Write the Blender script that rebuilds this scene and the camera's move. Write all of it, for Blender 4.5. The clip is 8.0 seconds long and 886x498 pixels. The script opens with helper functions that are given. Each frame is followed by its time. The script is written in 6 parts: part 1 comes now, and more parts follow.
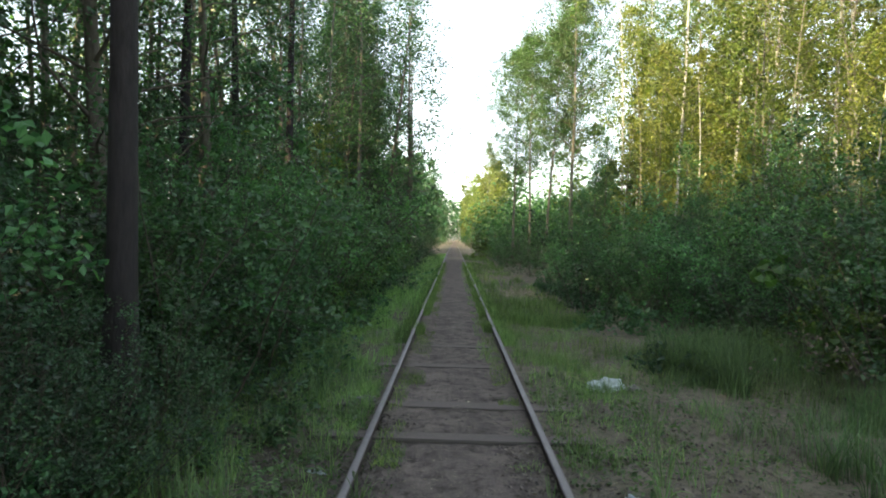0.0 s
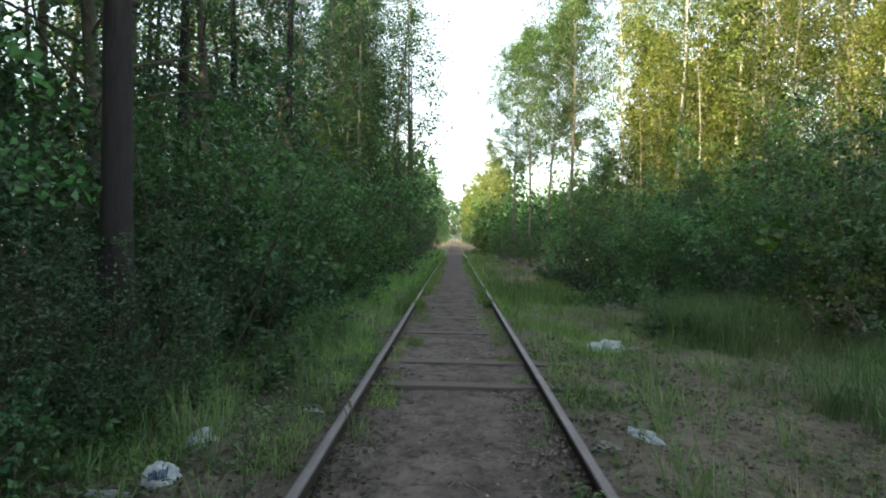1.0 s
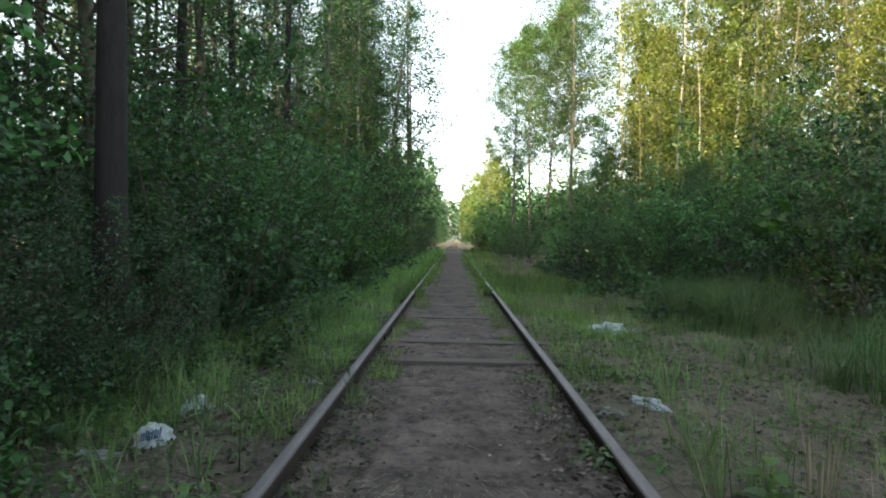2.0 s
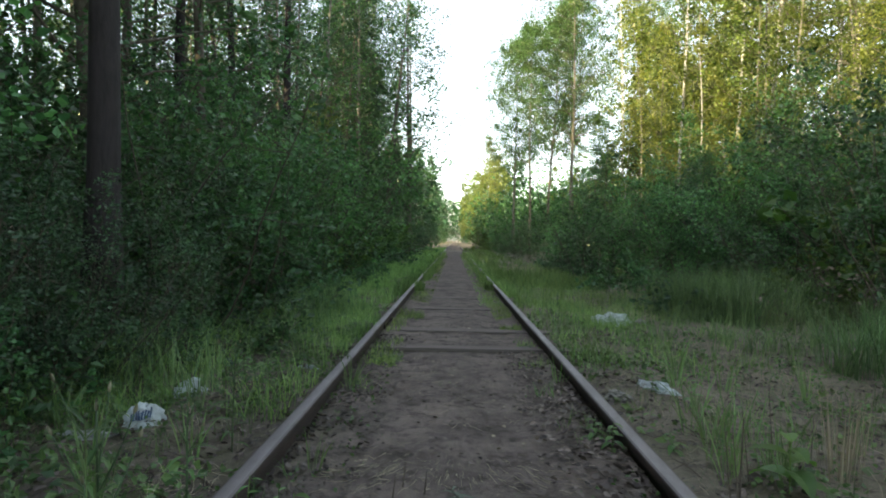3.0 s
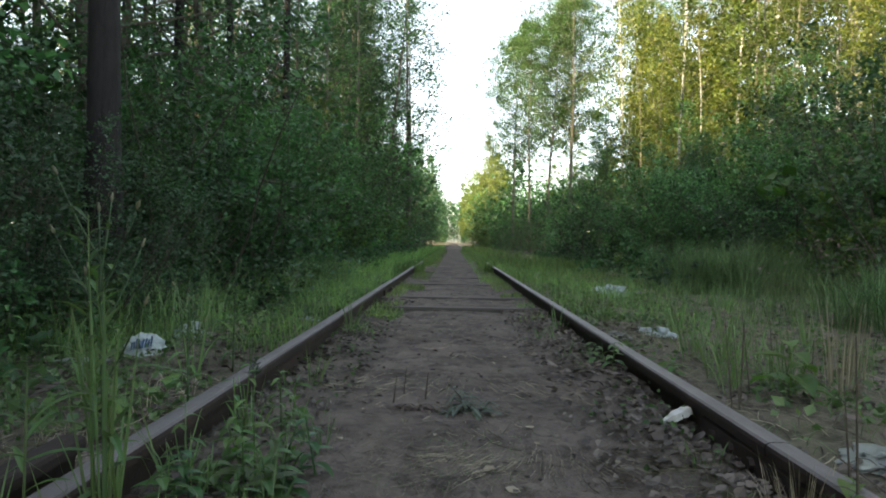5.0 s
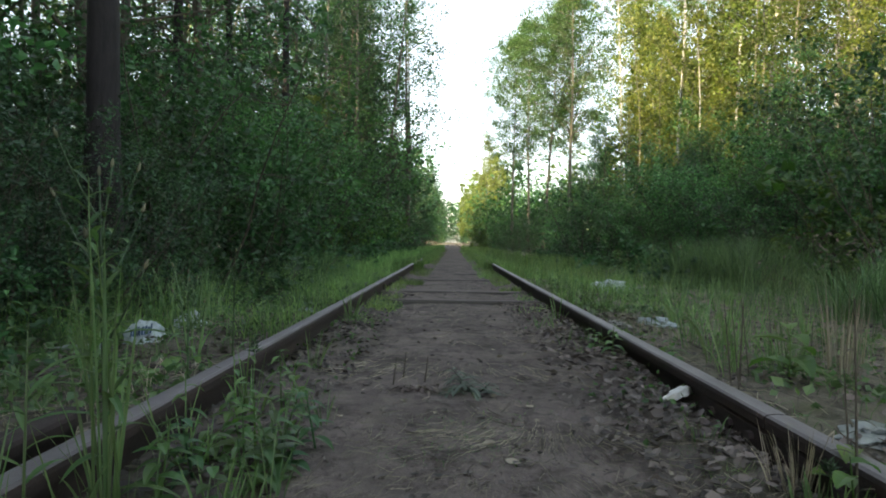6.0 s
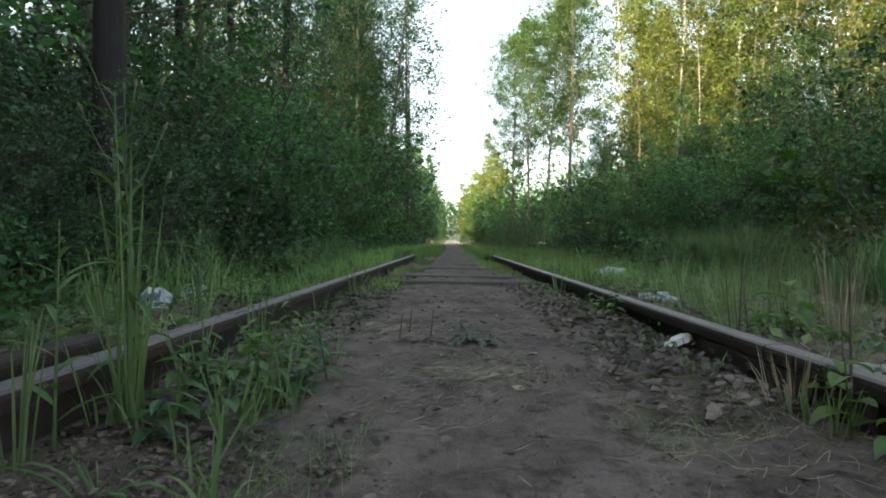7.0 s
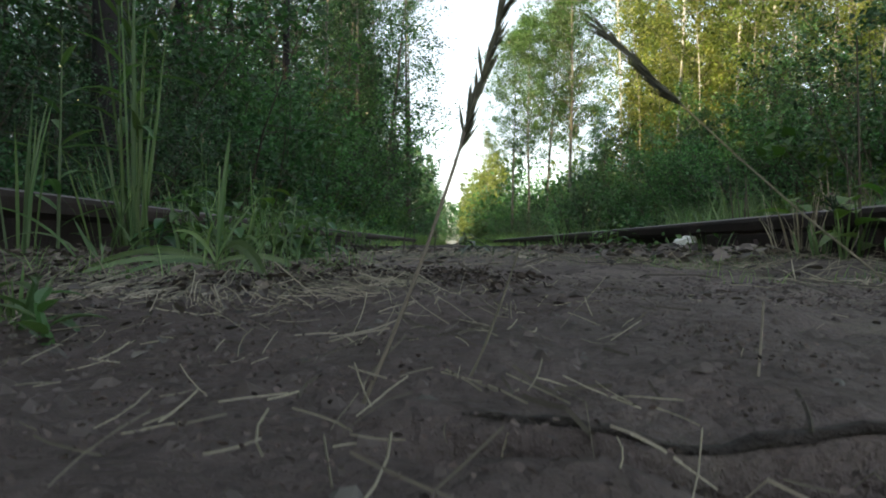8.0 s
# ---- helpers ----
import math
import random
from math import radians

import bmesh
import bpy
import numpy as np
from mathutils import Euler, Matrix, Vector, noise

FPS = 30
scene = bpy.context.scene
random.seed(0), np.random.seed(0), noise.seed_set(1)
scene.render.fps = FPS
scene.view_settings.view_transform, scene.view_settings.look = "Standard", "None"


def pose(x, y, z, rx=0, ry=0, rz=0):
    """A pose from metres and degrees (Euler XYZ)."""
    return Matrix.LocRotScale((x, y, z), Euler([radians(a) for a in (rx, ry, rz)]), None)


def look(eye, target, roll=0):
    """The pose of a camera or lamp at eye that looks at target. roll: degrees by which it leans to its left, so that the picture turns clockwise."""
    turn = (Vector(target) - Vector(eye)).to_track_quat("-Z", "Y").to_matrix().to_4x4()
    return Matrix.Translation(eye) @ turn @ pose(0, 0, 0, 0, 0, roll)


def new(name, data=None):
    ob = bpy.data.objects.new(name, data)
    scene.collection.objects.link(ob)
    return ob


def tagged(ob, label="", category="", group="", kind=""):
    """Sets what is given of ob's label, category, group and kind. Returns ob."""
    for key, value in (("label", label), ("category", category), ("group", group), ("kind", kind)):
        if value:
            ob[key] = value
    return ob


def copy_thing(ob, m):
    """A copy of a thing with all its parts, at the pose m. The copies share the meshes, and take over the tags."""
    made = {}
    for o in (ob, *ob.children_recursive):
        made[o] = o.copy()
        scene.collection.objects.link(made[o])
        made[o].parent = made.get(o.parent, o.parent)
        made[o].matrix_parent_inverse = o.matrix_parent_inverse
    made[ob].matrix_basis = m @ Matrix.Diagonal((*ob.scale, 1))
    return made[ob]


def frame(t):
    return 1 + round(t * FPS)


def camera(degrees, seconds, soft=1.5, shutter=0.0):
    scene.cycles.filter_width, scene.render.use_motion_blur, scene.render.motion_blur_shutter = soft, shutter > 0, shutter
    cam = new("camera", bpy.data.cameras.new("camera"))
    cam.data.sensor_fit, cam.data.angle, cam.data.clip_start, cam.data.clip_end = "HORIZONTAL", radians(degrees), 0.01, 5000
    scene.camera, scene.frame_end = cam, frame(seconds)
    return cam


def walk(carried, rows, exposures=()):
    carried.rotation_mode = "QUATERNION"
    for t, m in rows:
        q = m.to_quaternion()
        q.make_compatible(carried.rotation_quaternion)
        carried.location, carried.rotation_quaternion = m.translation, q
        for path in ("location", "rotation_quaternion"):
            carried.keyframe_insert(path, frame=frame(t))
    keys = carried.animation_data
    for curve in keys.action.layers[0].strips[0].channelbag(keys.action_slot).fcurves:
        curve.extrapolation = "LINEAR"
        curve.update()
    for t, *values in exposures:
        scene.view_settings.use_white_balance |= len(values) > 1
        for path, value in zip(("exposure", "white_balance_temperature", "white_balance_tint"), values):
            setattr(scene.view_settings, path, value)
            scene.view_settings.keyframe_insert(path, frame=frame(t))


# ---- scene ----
cam = camera(71.0, 8.0, soft=1.9, shutter=0.05)
PATH = [
    (0, (-0.066, -0.106, 1.970), (-0.100, 1.894, 1.935), 1.48),
    (0.5, (-0.044, -0.087, 1.728), (-0.079, 1.912, 1.693), 1.37),
    (1, (-0.021, -0.073, 1.449), (-0.058, 1.926, 1.417), 1.18),
    (1.5, (-0.012, -0.078, 1.232), (-0.049, 1.921, 1.202), 1.07),
    (1.7, (-0.019, -0.050, 1.205), (-0.054, 1.949, 1.177), 1.06),
    (2.8, (-0.030, 0.125, 1.112), (-0.064, 2.124, 1.083), 1.03),
    (3, (-0.032, 0.136, 1.048), (-0.067, 2.136, 1.020), 1.03),
    (3.5, (-0.030, 0.150, 0.935), (-0.065, 2.150, 0.906), 0.99),
    (4, (-0.026, 0.136, 0.853), (-0.062, 2.136, 0.826), 0.93),
    (4.5, (-0.030, 0.131, 0.726), (-0.064, 2.131, 0.702), 0.96),
    (4.7, (-0.030, 0.130, 0.695), (-0.064, 2.130, 0.671), 0.95),
    (5.8, (-0.030, 0.126, 0.624), (-0.061, 2.126, 0.602), 0.90),
    (6, (-0.030, 0.125, 0.600), (-0.061, 2.125, 0.578), 0.89),
    (6.5, (-0.037, 0.103, 0.553), (-0.068, 2.102, 0.532), 0.92),
    (7, (-0.049, 0.074, 0.429), (-0.079, 2.074, 0.408), 0.92),
    (7.5, (-0.063, 0.061, 0.248), (-0.092, 2.061, 0.228), 0.93),
    (8, (-0.054, 0.079, 0.094), (-0.086, 2.078, 0.077), 0.57),
]
walk(cam, [(t, look(eye, target, roll)) for t, eye, target, roll in PATH], exposures=[(0, 2.34, 6900, 4), (4, 2.3, 6900, 4), (6.5, 2.27, 6900, 4), (7.5, 2.22, 6900, 4), (8, 1.99, 6900, 4)])

# ---- world and sun: a low evening sun behind and to the left of the camera ----
SUN_TO = Vector((-0.67, -0.63, 0.40)).normalized()
world = bpy.data.worlds.new("sky")
scene.world = world
world.use_nodes = True
wn = world.node_tree
sky = wn.nodes.new("ShaderNodeTexSky")
sky.sky_type = 'NISHITA'
sky.sun_disc = False
sky.sun_elevation = math.asin(SUN_TO.z)
sky.sun_rotation = math.atan2(SUN_TO.x, SUN_TO.y)
sky.dust_density = 1.6
sky.air_density = 1.0
sky.ozone_density = 1.0
haze = wn.nodes.new("ShaderNodeHueSaturation")
haze.inputs["Saturation"].default_value = 0.55
wn.links.new(sky.outputs[0], haze.inputs["Color"])
wn.links.new(haze.outputs[0], wn.nodes["Background"].inputs[0])
wn.nodes["Background"].inputs[1].default_value = 0.12
sun = new("sun", bpy.data.lights.new("sun", "SUN"))
sun.data.energy = 5.0
sun.data.angle = radians(0.6)
sun.data.color = (1.0, 0.79, 0.43)
sun.matrix_world = look(SUN_TO * 60, (0, 0, 0))


# ---- materials ----
def node_mat(name):
    m = bpy.data.materials.new(name)
    m.use_nodes = True
    nt = m.node_tree
    return m, nt, nt.nodes["Principled BSDF"]


def add(nt, kind, **values):
    n = nt.nodes.new(kind)
    for k, v in values.items():
        n.inputs[k.replace("_", " ")].default_value = v
    return n


def ramp(nt, fac, stops):
    r = nt.nodes.new("ShaderNodeValToRGB")
    els = r.color_ramp.elements
    while len(els) < len(stops):
        els.new(0.5)
    for e, (p, c) in zip(els, stops):
        e.position = p
        e.color = (*c, 1)
    nt.links.new(fac, r.inputs[0])
    return r.outputs[0]


def mixc(nt, fac, a, b, mode="MIX"):
    n = nt.nodes.new("ShaderNodeMix")
    n.data_type = 'RGBA'
    n.blend_type = mode
    for sock, v in ((n.inputs[0], fac), (n.inputs[6], a), (n.inputs[7], b)):
        if hasattr(v, "links"):
            nt.links.new(v, sock)
        elif isinstance(v, tuple):
            sock.default_value = (*v, 1)
        else:
            sock.default_value = v
    return n.outputs[2]


def mathn(nt, op, a, b=0.0, clamp=False):
    n = nt.nodes.new("ShaderNodeMath")
    n.operation = op
    n.use_clamp = clamp
    for sock, v in ((n.inputs[0], a), (n.inputs[1], b)):
        if hasattr(v, "links"):
            nt.links.new(v, sock)
        else:
            sock.default_value = v
    return n.outputs[0]


def noise_tex(nt, vec, scale, detail=4.0, rough=0.55):
    n = add(nt, "ShaderNodeTexNoise", Scale=scale, Detail=detail, Roughness=rough)
    nt.links.new(vec, n.inputs["Vector"])
    return n.outputs["Fac"]


def bump(nt, bsdf, height, strength, distance):
    b = add(nt, "ShaderNodeBump", Strength=strength, Distance=distance)
    nt.links.new(height, b.inputs["Height"])
    nt.links.new(b.outputs[0], bsdf.inputs["Normal"])


def leaf_material(name, dark, light, glow=0.4, rough=0.4, spread=0.5):
    """Leaf blades that vary one by one, with light passing through."""
    m, nt, b = node_mat(name)
    geo = nt.nodes.new("ShaderNodeNewGeometry")
    info = nt.nodes.new("ShaderNodeObjectInfo")
    c = ramp(nt, geo.outputs["Random Per Island"], [(0, dark), (0.5 + 0.3 * spread, light), (1, tuple(min(1, v * 1.25) for v in light))])
    hsv = add(nt, "ShaderNodeHueSaturation")
    nt.links.new(mathn(nt, "MULTIPLY_ADD", info.outputs["Random"], 0.05), hsv.inputs["Hue"])
    hsv.inputs["Hue"].links[0].from_node.inputs[2].default_value = 0.472
    vv = mathn(nt, "MULTIPLY_ADD", mathn(nt, "FRACT", mathn(nt, "MULTIPLY", info.outputs["Random"], 7.31)), 0.75)
    vv.node.inputs[2].default_value = 0.62
    # broad lighter and darker patches imitate shading between clumps, put into the colour
    tuft = noise_tex(nt, geo.outputs["Position"], 1.4, 2, 0.5)
    tone = mathn(nt, "MULTIPLY_ADD", tuft, 1.5)
    tone.node.inputs[2].default_value = 0.25
    nt.links.new(mathn(nt, "MULTIPLY", vv, tone), hsv.inputs["Value"])
    nt.links.new(c, hsv.inputs["Color"])
    nt.links.new(hsv.outputs[0], b.inputs["Base Color"])
    b.inputs["Roughness"].default_value = rough
    b.inputs["Specular IOR Level"].default_value = 0.5
    tr = nt.nodes.new("ShaderNodeBsdfTranslucent")
    tc = mixc(nt, 0.55, hsv.outputs[0], (0.66, 0.85, 0.14), "MULTIPLY")
    bright = mixc(nt, 1.0, tc, (1.9, 1.9, 1.6), "MULTIPLY")
    nt.links.new(bright, tr.inputs[0])
    mix = nt.nodes.new("ShaderNodeMixShader")
    mix.inputs[0].default_value = glow
    nt.links.new(b.outputs[0], mix.inputs[1])
    nt.links.new(tr.outputs[0], mix.inputs[2])
    nt.links.new(mix.outputs[0], nt.nodes["Material Output"].inputs[0])
    return m


def bark_material(name, a, b_, scale=(14, 14, 3), rough=0.9, strength=0.6, marks=None):
    m, nt, b = node_mat(name)
    tc = nt.nodes.new("ShaderNodeTexCoord")
    mp = add(nt, "ShaderNodeMapping", Scale=scale)
    nt.links.new(tc.outputs["Object"], mp.inputs[0])
    n1 = noise_tex(nt, mp.outputs[0], 1.0, 6, 0.65)
    c = ramp(nt, n1, [(0.3, a), (0.7, b_)])
    if marks:
        mp2 = add(nt, "ShaderNodeMapping", Scale=(2.5, 2.5, 16))
        nt.links.new(tc.outputs["Object"], mp2.inputs[0])
        n2 = noise_tex(nt, mp2.outputs[0], 1.0, 3, 0.6)
        k = ramp(nt, n2, [(0.58, (0, 0, 0)), (0.66, (1, 1, 1))])
        c = mixc(nt, k, c, marks)
    nt.links.new(c, b.inputs["Base Color"])
    b.inputs["Roughness"].default_value = rough
    bump(nt, b, n1, strength, 0.02)
    return m


LEAF_BIRCH = leaf_material("birch_leaf", (0.046, 0.073, 0.02), (0.125, 0.156, 0.044), 0.5)
LEAF_ASPEN = leaf_material("aspen_leaf", (0.025, 0.067, 0.028), (0.062, 0.13, 0.05), 0.4)
LEAF_ALDER = leaf_material("alder_leaf", (0.013, 0.042, 0.021), (0.035, 0.09, 0.041), 0.32)
LEAF_SHRUB = leaf_material("shrub_leaf", (0.014, 0.05, 0.023), (0.042, 0.11, 0.047), 0.3)
LEAF_HAZEL = leaf_material("hazel_leaf", (0.02, 0.07, 0.031), (0.075, 0.18, 0.074), 0.36)
# darkened leaves: shade of the near western thicket put into the colour
LEAF_THORN_SHADED = leaf_material("shaded_buckthorn_leaf", (0.011, 0.036, 0.018), (0.032, 0.08, 0.037), 0.24)
LEAF_ROWAN = leaf_material("rowan_leaf", (0.013, 0.046, 0.022), (0.038, 0.1, 0.045), 0.3)
LEAF_WILLOW = leaf_material("willow_leaf", (0.022, 0.055, 0.029), (0.062, 0.115, 0.06), 0.3)
LEAF_SAPLING = leaf_material("sapling_leaf", (0.035, 0.08, 0.02), (0.075, 0.145, 0.035), 0.38)
NEEDLE_PINE = leaf_material("pine_needle", (0.025, 0.042, 0.02), (0.055, 0.075, 0.03), 0.15)
NEEDLE_SPRUCE = leaf_material("spruce_needle", (0.015, 0.03, 0.015), (0.035, 0.058, 0.025), 0.12)
GRASS_GREEN = leaf_material("grass_blade", (0.036, 0.08, 0.04), (0.12, 0.192, 0.09), 0.34, 0.45)
# lighter, yellower grass: sunlight on the verges put into the colour
GRASS_VERGE_LIT = leaf_material("sunlit_verge_grass", (0.058, 0.114, 0.05), (0.18, 0.272, 0.117), 0.48, 0.5)
GRASS_DRY = leaf_material("dry_grass", (0.09, 0.08, 0.065), (0.27, 0.24, 0.195), 0.12, 0.75)
WEED_GREEN = leaf_material("weed_leaf", (0.038, 0.088, 0.032), (0.08, 0.15, 0.058), 0.35)
DEBRIS = leaf_material("rotted_debris", (0.03, 0.023, 0.022), (0.135, 0.107, 0.098), 0.04, 0.8, 0.9)
SEED_HEAD = leaf_material("seed_husk", (0.07, 0.072, 0.05), (0.15, 0.15, 0.105), 0.3, 0.7)
DRY_LEAF = leaf_material("dry_grey_leaf", (0.032, 0.027, 0.0265), (0.125, 0.107, 0.102), 0.06, 0.7, 1.0)
WILTED_LEAF = leaf_material("wilted_leaf", (0.03, 0.045, 0.036), (0.1, 0.128, 0.108), 0.12, 0.6, 0.8)
DEAD_LEAF = leaf_material("dead_leaf", (0.022, 0.018, 0.018), (0.14, 0.12, 0.114), 0.06, 0.7, 1.0)
BARK_BIRCH = bark_material("birch_bark", (0.22, 0.225, 0.23), (0.38, 0.385, 0.385), (10, 10, 5), 0.7, 0.3, (0.05, 0.045, 0.04))
BARK_ASPEN = bark_material("aspen_bark", (0.075, 0.075, 0.062), (0.17, 0.165, 0.14), (9, 9, 4), 0.8, 0.5)
BARK_DARK = bark_material("alder_bark", (0.05, 0.045, 0.04), (0.13, 0.12, 0.10), (10, 10, 4), 0.9, 0.8)
BARK_PINE = bark_material("pine_bark", (0.011, 0.0098, 0.0125), (0.03, 0.0255, 0.03), (13, 13, 3.5), 0.9, 1.0)
TWIG = bark_material("twig_bark", (0.04, 0.034, 0.028), (0.085, 0.074, 0.058), (30, 30, 10), 0.8, 0.2)


def ground_material():
    m, nt, b = node_mat("forest_soil")
    geo = nt.nodes.new("ShaderNodeNewGeometry")
    pos = geo.outputs["Position"]
    sep = nt.nodes.new("ShaderNodeSeparateXYZ")
    nt.links.new(pos, sep.inputs[0])
    big = noise_tex(nt, pos, 0.9, 5, 0.6)
    mid = noise_tex(nt, pos, 6.0, 6, 0.65)
    fine = noise_tex(nt, pos, 55.0, 5, 0.7)
    grit = noise_tex(nt, pos, 240.0, 3, 0.7)
    # trodden grey-brown dirt of the trackbed
    dirt = mixc(nt, fine, (0.085, 0.067, 0.068), (0.245, 0.203, 0.2))
    dirt = mixc(nt, ramp(nt, mid, [(0.3, (0, 0, 0)), (0.7, (0.8, 0.8, 0.8))]), dirt, (0.245, 0.2, 0.188))
    dirt = mixc(nt, ramp(nt, noise_tex(nt, pos, 2.3, 7, 0.7), [(0.42, (0, 0, 0)), (0.66, (0.75, 0.75, 0.75))]), dirt, (0.04, 0.036, 0.035))
    dirt = mixc(nt, ramp(nt, noise_tex(nt, pos, 19.0, 5, 0.75), [(0.52, (0, 0, 0)), (0.68, (0.6, 0.6, 0.6))]), dirt, (0.15, 0.138, 0.12))
    # leaf mould and moss beside it
    mould = mixc(nt, fine, (0.07, 0.059, 0.054), (0.215, 0.187, 0.165))
    moss = mixc(nt, fine, (0.046, 0.054, 0.03), (0.12, 0.127, 0.075))
    side = mixc(nt, ramp(nt, mid, [(0.42, (0, 0, 0)), (0.62, (1, 1, 1))]), mould, moss)
    # dry sandy straw-strewn patches
    sand = mixc(nt, fine, (0.14, 0.122, 0.1), (0.28, 0.245, 0.2))
    sandy = ramp(nt, mathn(nt, "ADD", big, mathn(nt, "MULTIPLY", mathn(nt, "GREATER_THAN", sep.outputs[0], 0.0), 0.12)), [(0.48, (0, 0, 0)), (0.66, (1, 1, 1))])
    side = mixc(nt, mathn(nt, "MULTIPLY", sandy, 0.7), side, sand)
    ax = mathn(nt, "ABSOLUTE", sep.outputs[0])
    edge = mathn(nt, "ADD", ax, mathn(nt, "MULTIPLY", mathn(nt, "SUBTRACT", mid, 0.5), 0.5))
    out = ramp(nt, mathn(nt, "MULTIPLY", edge, 0.5, True), [(0.27, (0, 0, 0)), (0.5, (1, 1, 1))])
    c = mixc(nt, out, dirt, side)
    # blackish humus and pale trodden spots
    humus = noise_tex(nt, pos, 8.5, 8, 0.75)
    c = mixc(nt, ramp(nt, humus, [(0.36, (0.8, 0.8, 0.8)), (0.5, (0, 0, 0))]), c, (0.028, 0.024, 0.022))
    c = mixc(nt, ramp(nt, humus, [(0.55, (0, 0, 0)), (0.72, (0.7, 0.7, 0.7))]), c, (0.23, 0.2, 0.17))
    green = noise_tex(nt, pos, 3.4, 7, 0.7)
    c = mixc(nt, mathn(nt, "MULTIPLY", ramp(nt, green, [(0.52, (0, 0, 0)), (0.66, (0.6, 0.6, 0.6))]), ramp(nt, mathn(nt, "MULTIPLY", edge, 0.5, True), [(0.2, (0.04, 0.04, 0.04)), (0.42, (1, 1, 1))])), c, mixc(nt, fine, (0.035, 0.05, 0.018), (0.1, 0.115, 0.045)))
    # sunlit stretch of the bed far ahead, painted as a paler soil band
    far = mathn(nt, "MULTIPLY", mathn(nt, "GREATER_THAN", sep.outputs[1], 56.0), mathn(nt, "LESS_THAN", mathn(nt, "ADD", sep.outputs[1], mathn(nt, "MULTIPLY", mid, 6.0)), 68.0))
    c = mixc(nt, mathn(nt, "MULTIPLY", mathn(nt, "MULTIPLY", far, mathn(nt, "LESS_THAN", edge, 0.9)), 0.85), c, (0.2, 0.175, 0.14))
    speck = ramp(nt, grit, [(0.62, (0, 0, 0)), (0.72, (1, 1, 1))])
    c = mixc(nt, mathn(nt, "MULTIPLY", speck, 0.35), c, (0.19, 0.18, 0.17))
    dust = noise_tex(nt, pos, 620.0, 3, 0.7)
    c = mixc(nt, ramp(nt, dust, [(0.35, (0.55, 0.55, 0.55)), (0.5, (0, 0, 0))]), c, (0.03, 0.028, 0.027))
    c = mixc(nt, ramp(nt, dust, [(0.62, (0, 0, 0)), (0.74, (0.5, 0.5, 0.5))]), c, (0.22, 0.21, 0.2))
    # shade of the grass inside the west rail, painted as a blackish patch
    grass_shade = mathn(nt, "MULTIPLY", mathn(nt, "SUBTRACT", mathn(nt, "MULTIPLY", mid, 0.5), mathn(nt, "ADD", sep.outputs[0], 0.13)), 5.0, True)
    grass_shade = mathn(nt, "MULTIPLY", grass_shade, mathn(nt, "MULTIPLY", mathn(nt, "SUBTRACT", 1.5, mathn(nt, "ADD", sep.outputs[1], mathn(nt, "MULTIPLY", mid, 0.6))), 3.0, True))
    c = mixc(nt, mathn(nt, "MULTIPLY", grass_shade, 0.85), c, mixc(nt, fine, (0.02, 0.016, 0.016), (0.12, 0.095, 0.092)))
    nt.links.new(c, b.inputs["Base Color"])
    b.inputs["Roughness"].default_value = 0.95
    b.inputs["Specular IOR Level"].default_value = 0.2
    vor = add(nt, "ShaderNodeTexVoronoi", Scale=150.0)
    nt.links.new(pos, vor.inputs["Vector"])
    crumb = vor.outputs["Distance"]
    h = mathn(nt, "ADD", mathn(nt, "MULTIPLY", fine, 0.8), mathn(nt, "MULTIPLY", grit, 0.5))
    h = mathn(nt, "SUBTRACT", h, mathn(nt, "MULTIPLY", crumb, 0.5))
    bump(nt, b, h, 0.9, 0.007)
    return m


def rust_material(name, polished=False):
    m, nt, b = node_mat(name)
    geo = nt.nodes.new("ShaderNodeNewGeometry")
    pos = geo.outputs["Position"]
    mp = add(nt, "ShaderNodeMapping", Scale=(1.0, 0.25, 1.0))
    nt.links.new(pos, mp.inputs[0])
    n1 = noise_tex(nt, mp.outputs[0], 14.0, 6, 0.65)
    n2 = noise_tex(nt, pos, 130.0, 4, 0.6)
    c = ramp(nt, n1, [(0.3, (0.012, 0.009, 0.01)), (0.55, (0.03, 0.019, 0.02)), (0.75, (0.065, 0.04, 0.038))])
    c = mixc(nt, ramp(nt, n2, [(0.5, (0, 0, 0)), (0.7, (1, 1, 1))]), c, (0.035, 0.026, 0.025))
    if polished:
        sep = nt.nodes.new("ShaderNodeSeparateXYZ")
        nt.links.new(geo.outputs["Normal"], sep.inputs[0])
        up = ramp(nt, sep.outputs[2], [(0.8, (0, 0, 0)), (0.97, (1, 1, 1))])
        worn = mathn(nt, "MULTIPLY", up, ramp(nt, n1, [(0.2, (0.55, 0.55, 0.55)), (0.7, (1, 1, 1))]))
        c = mixc(nt, worn, c, (0.24, 0.22, 0.242))
        nt.links.new(mathn(nt, "MULTIPLY", worn, 0.55), b.inputs["Metallic"])
        r = mathn(nt, "MULTIPLY_ADD", worn, -0.32)
        r.node.inputs[2].default_value = 0.8
        nt.links.new(r, b.inputs["Roughness"])
    else:
        b.inputs["Roughness"].default_value = 0.85
    nt.links.new(c, b.inputs["Base Color"])
    bump(nt, b, n2, 0.35, 0.004)
    return m


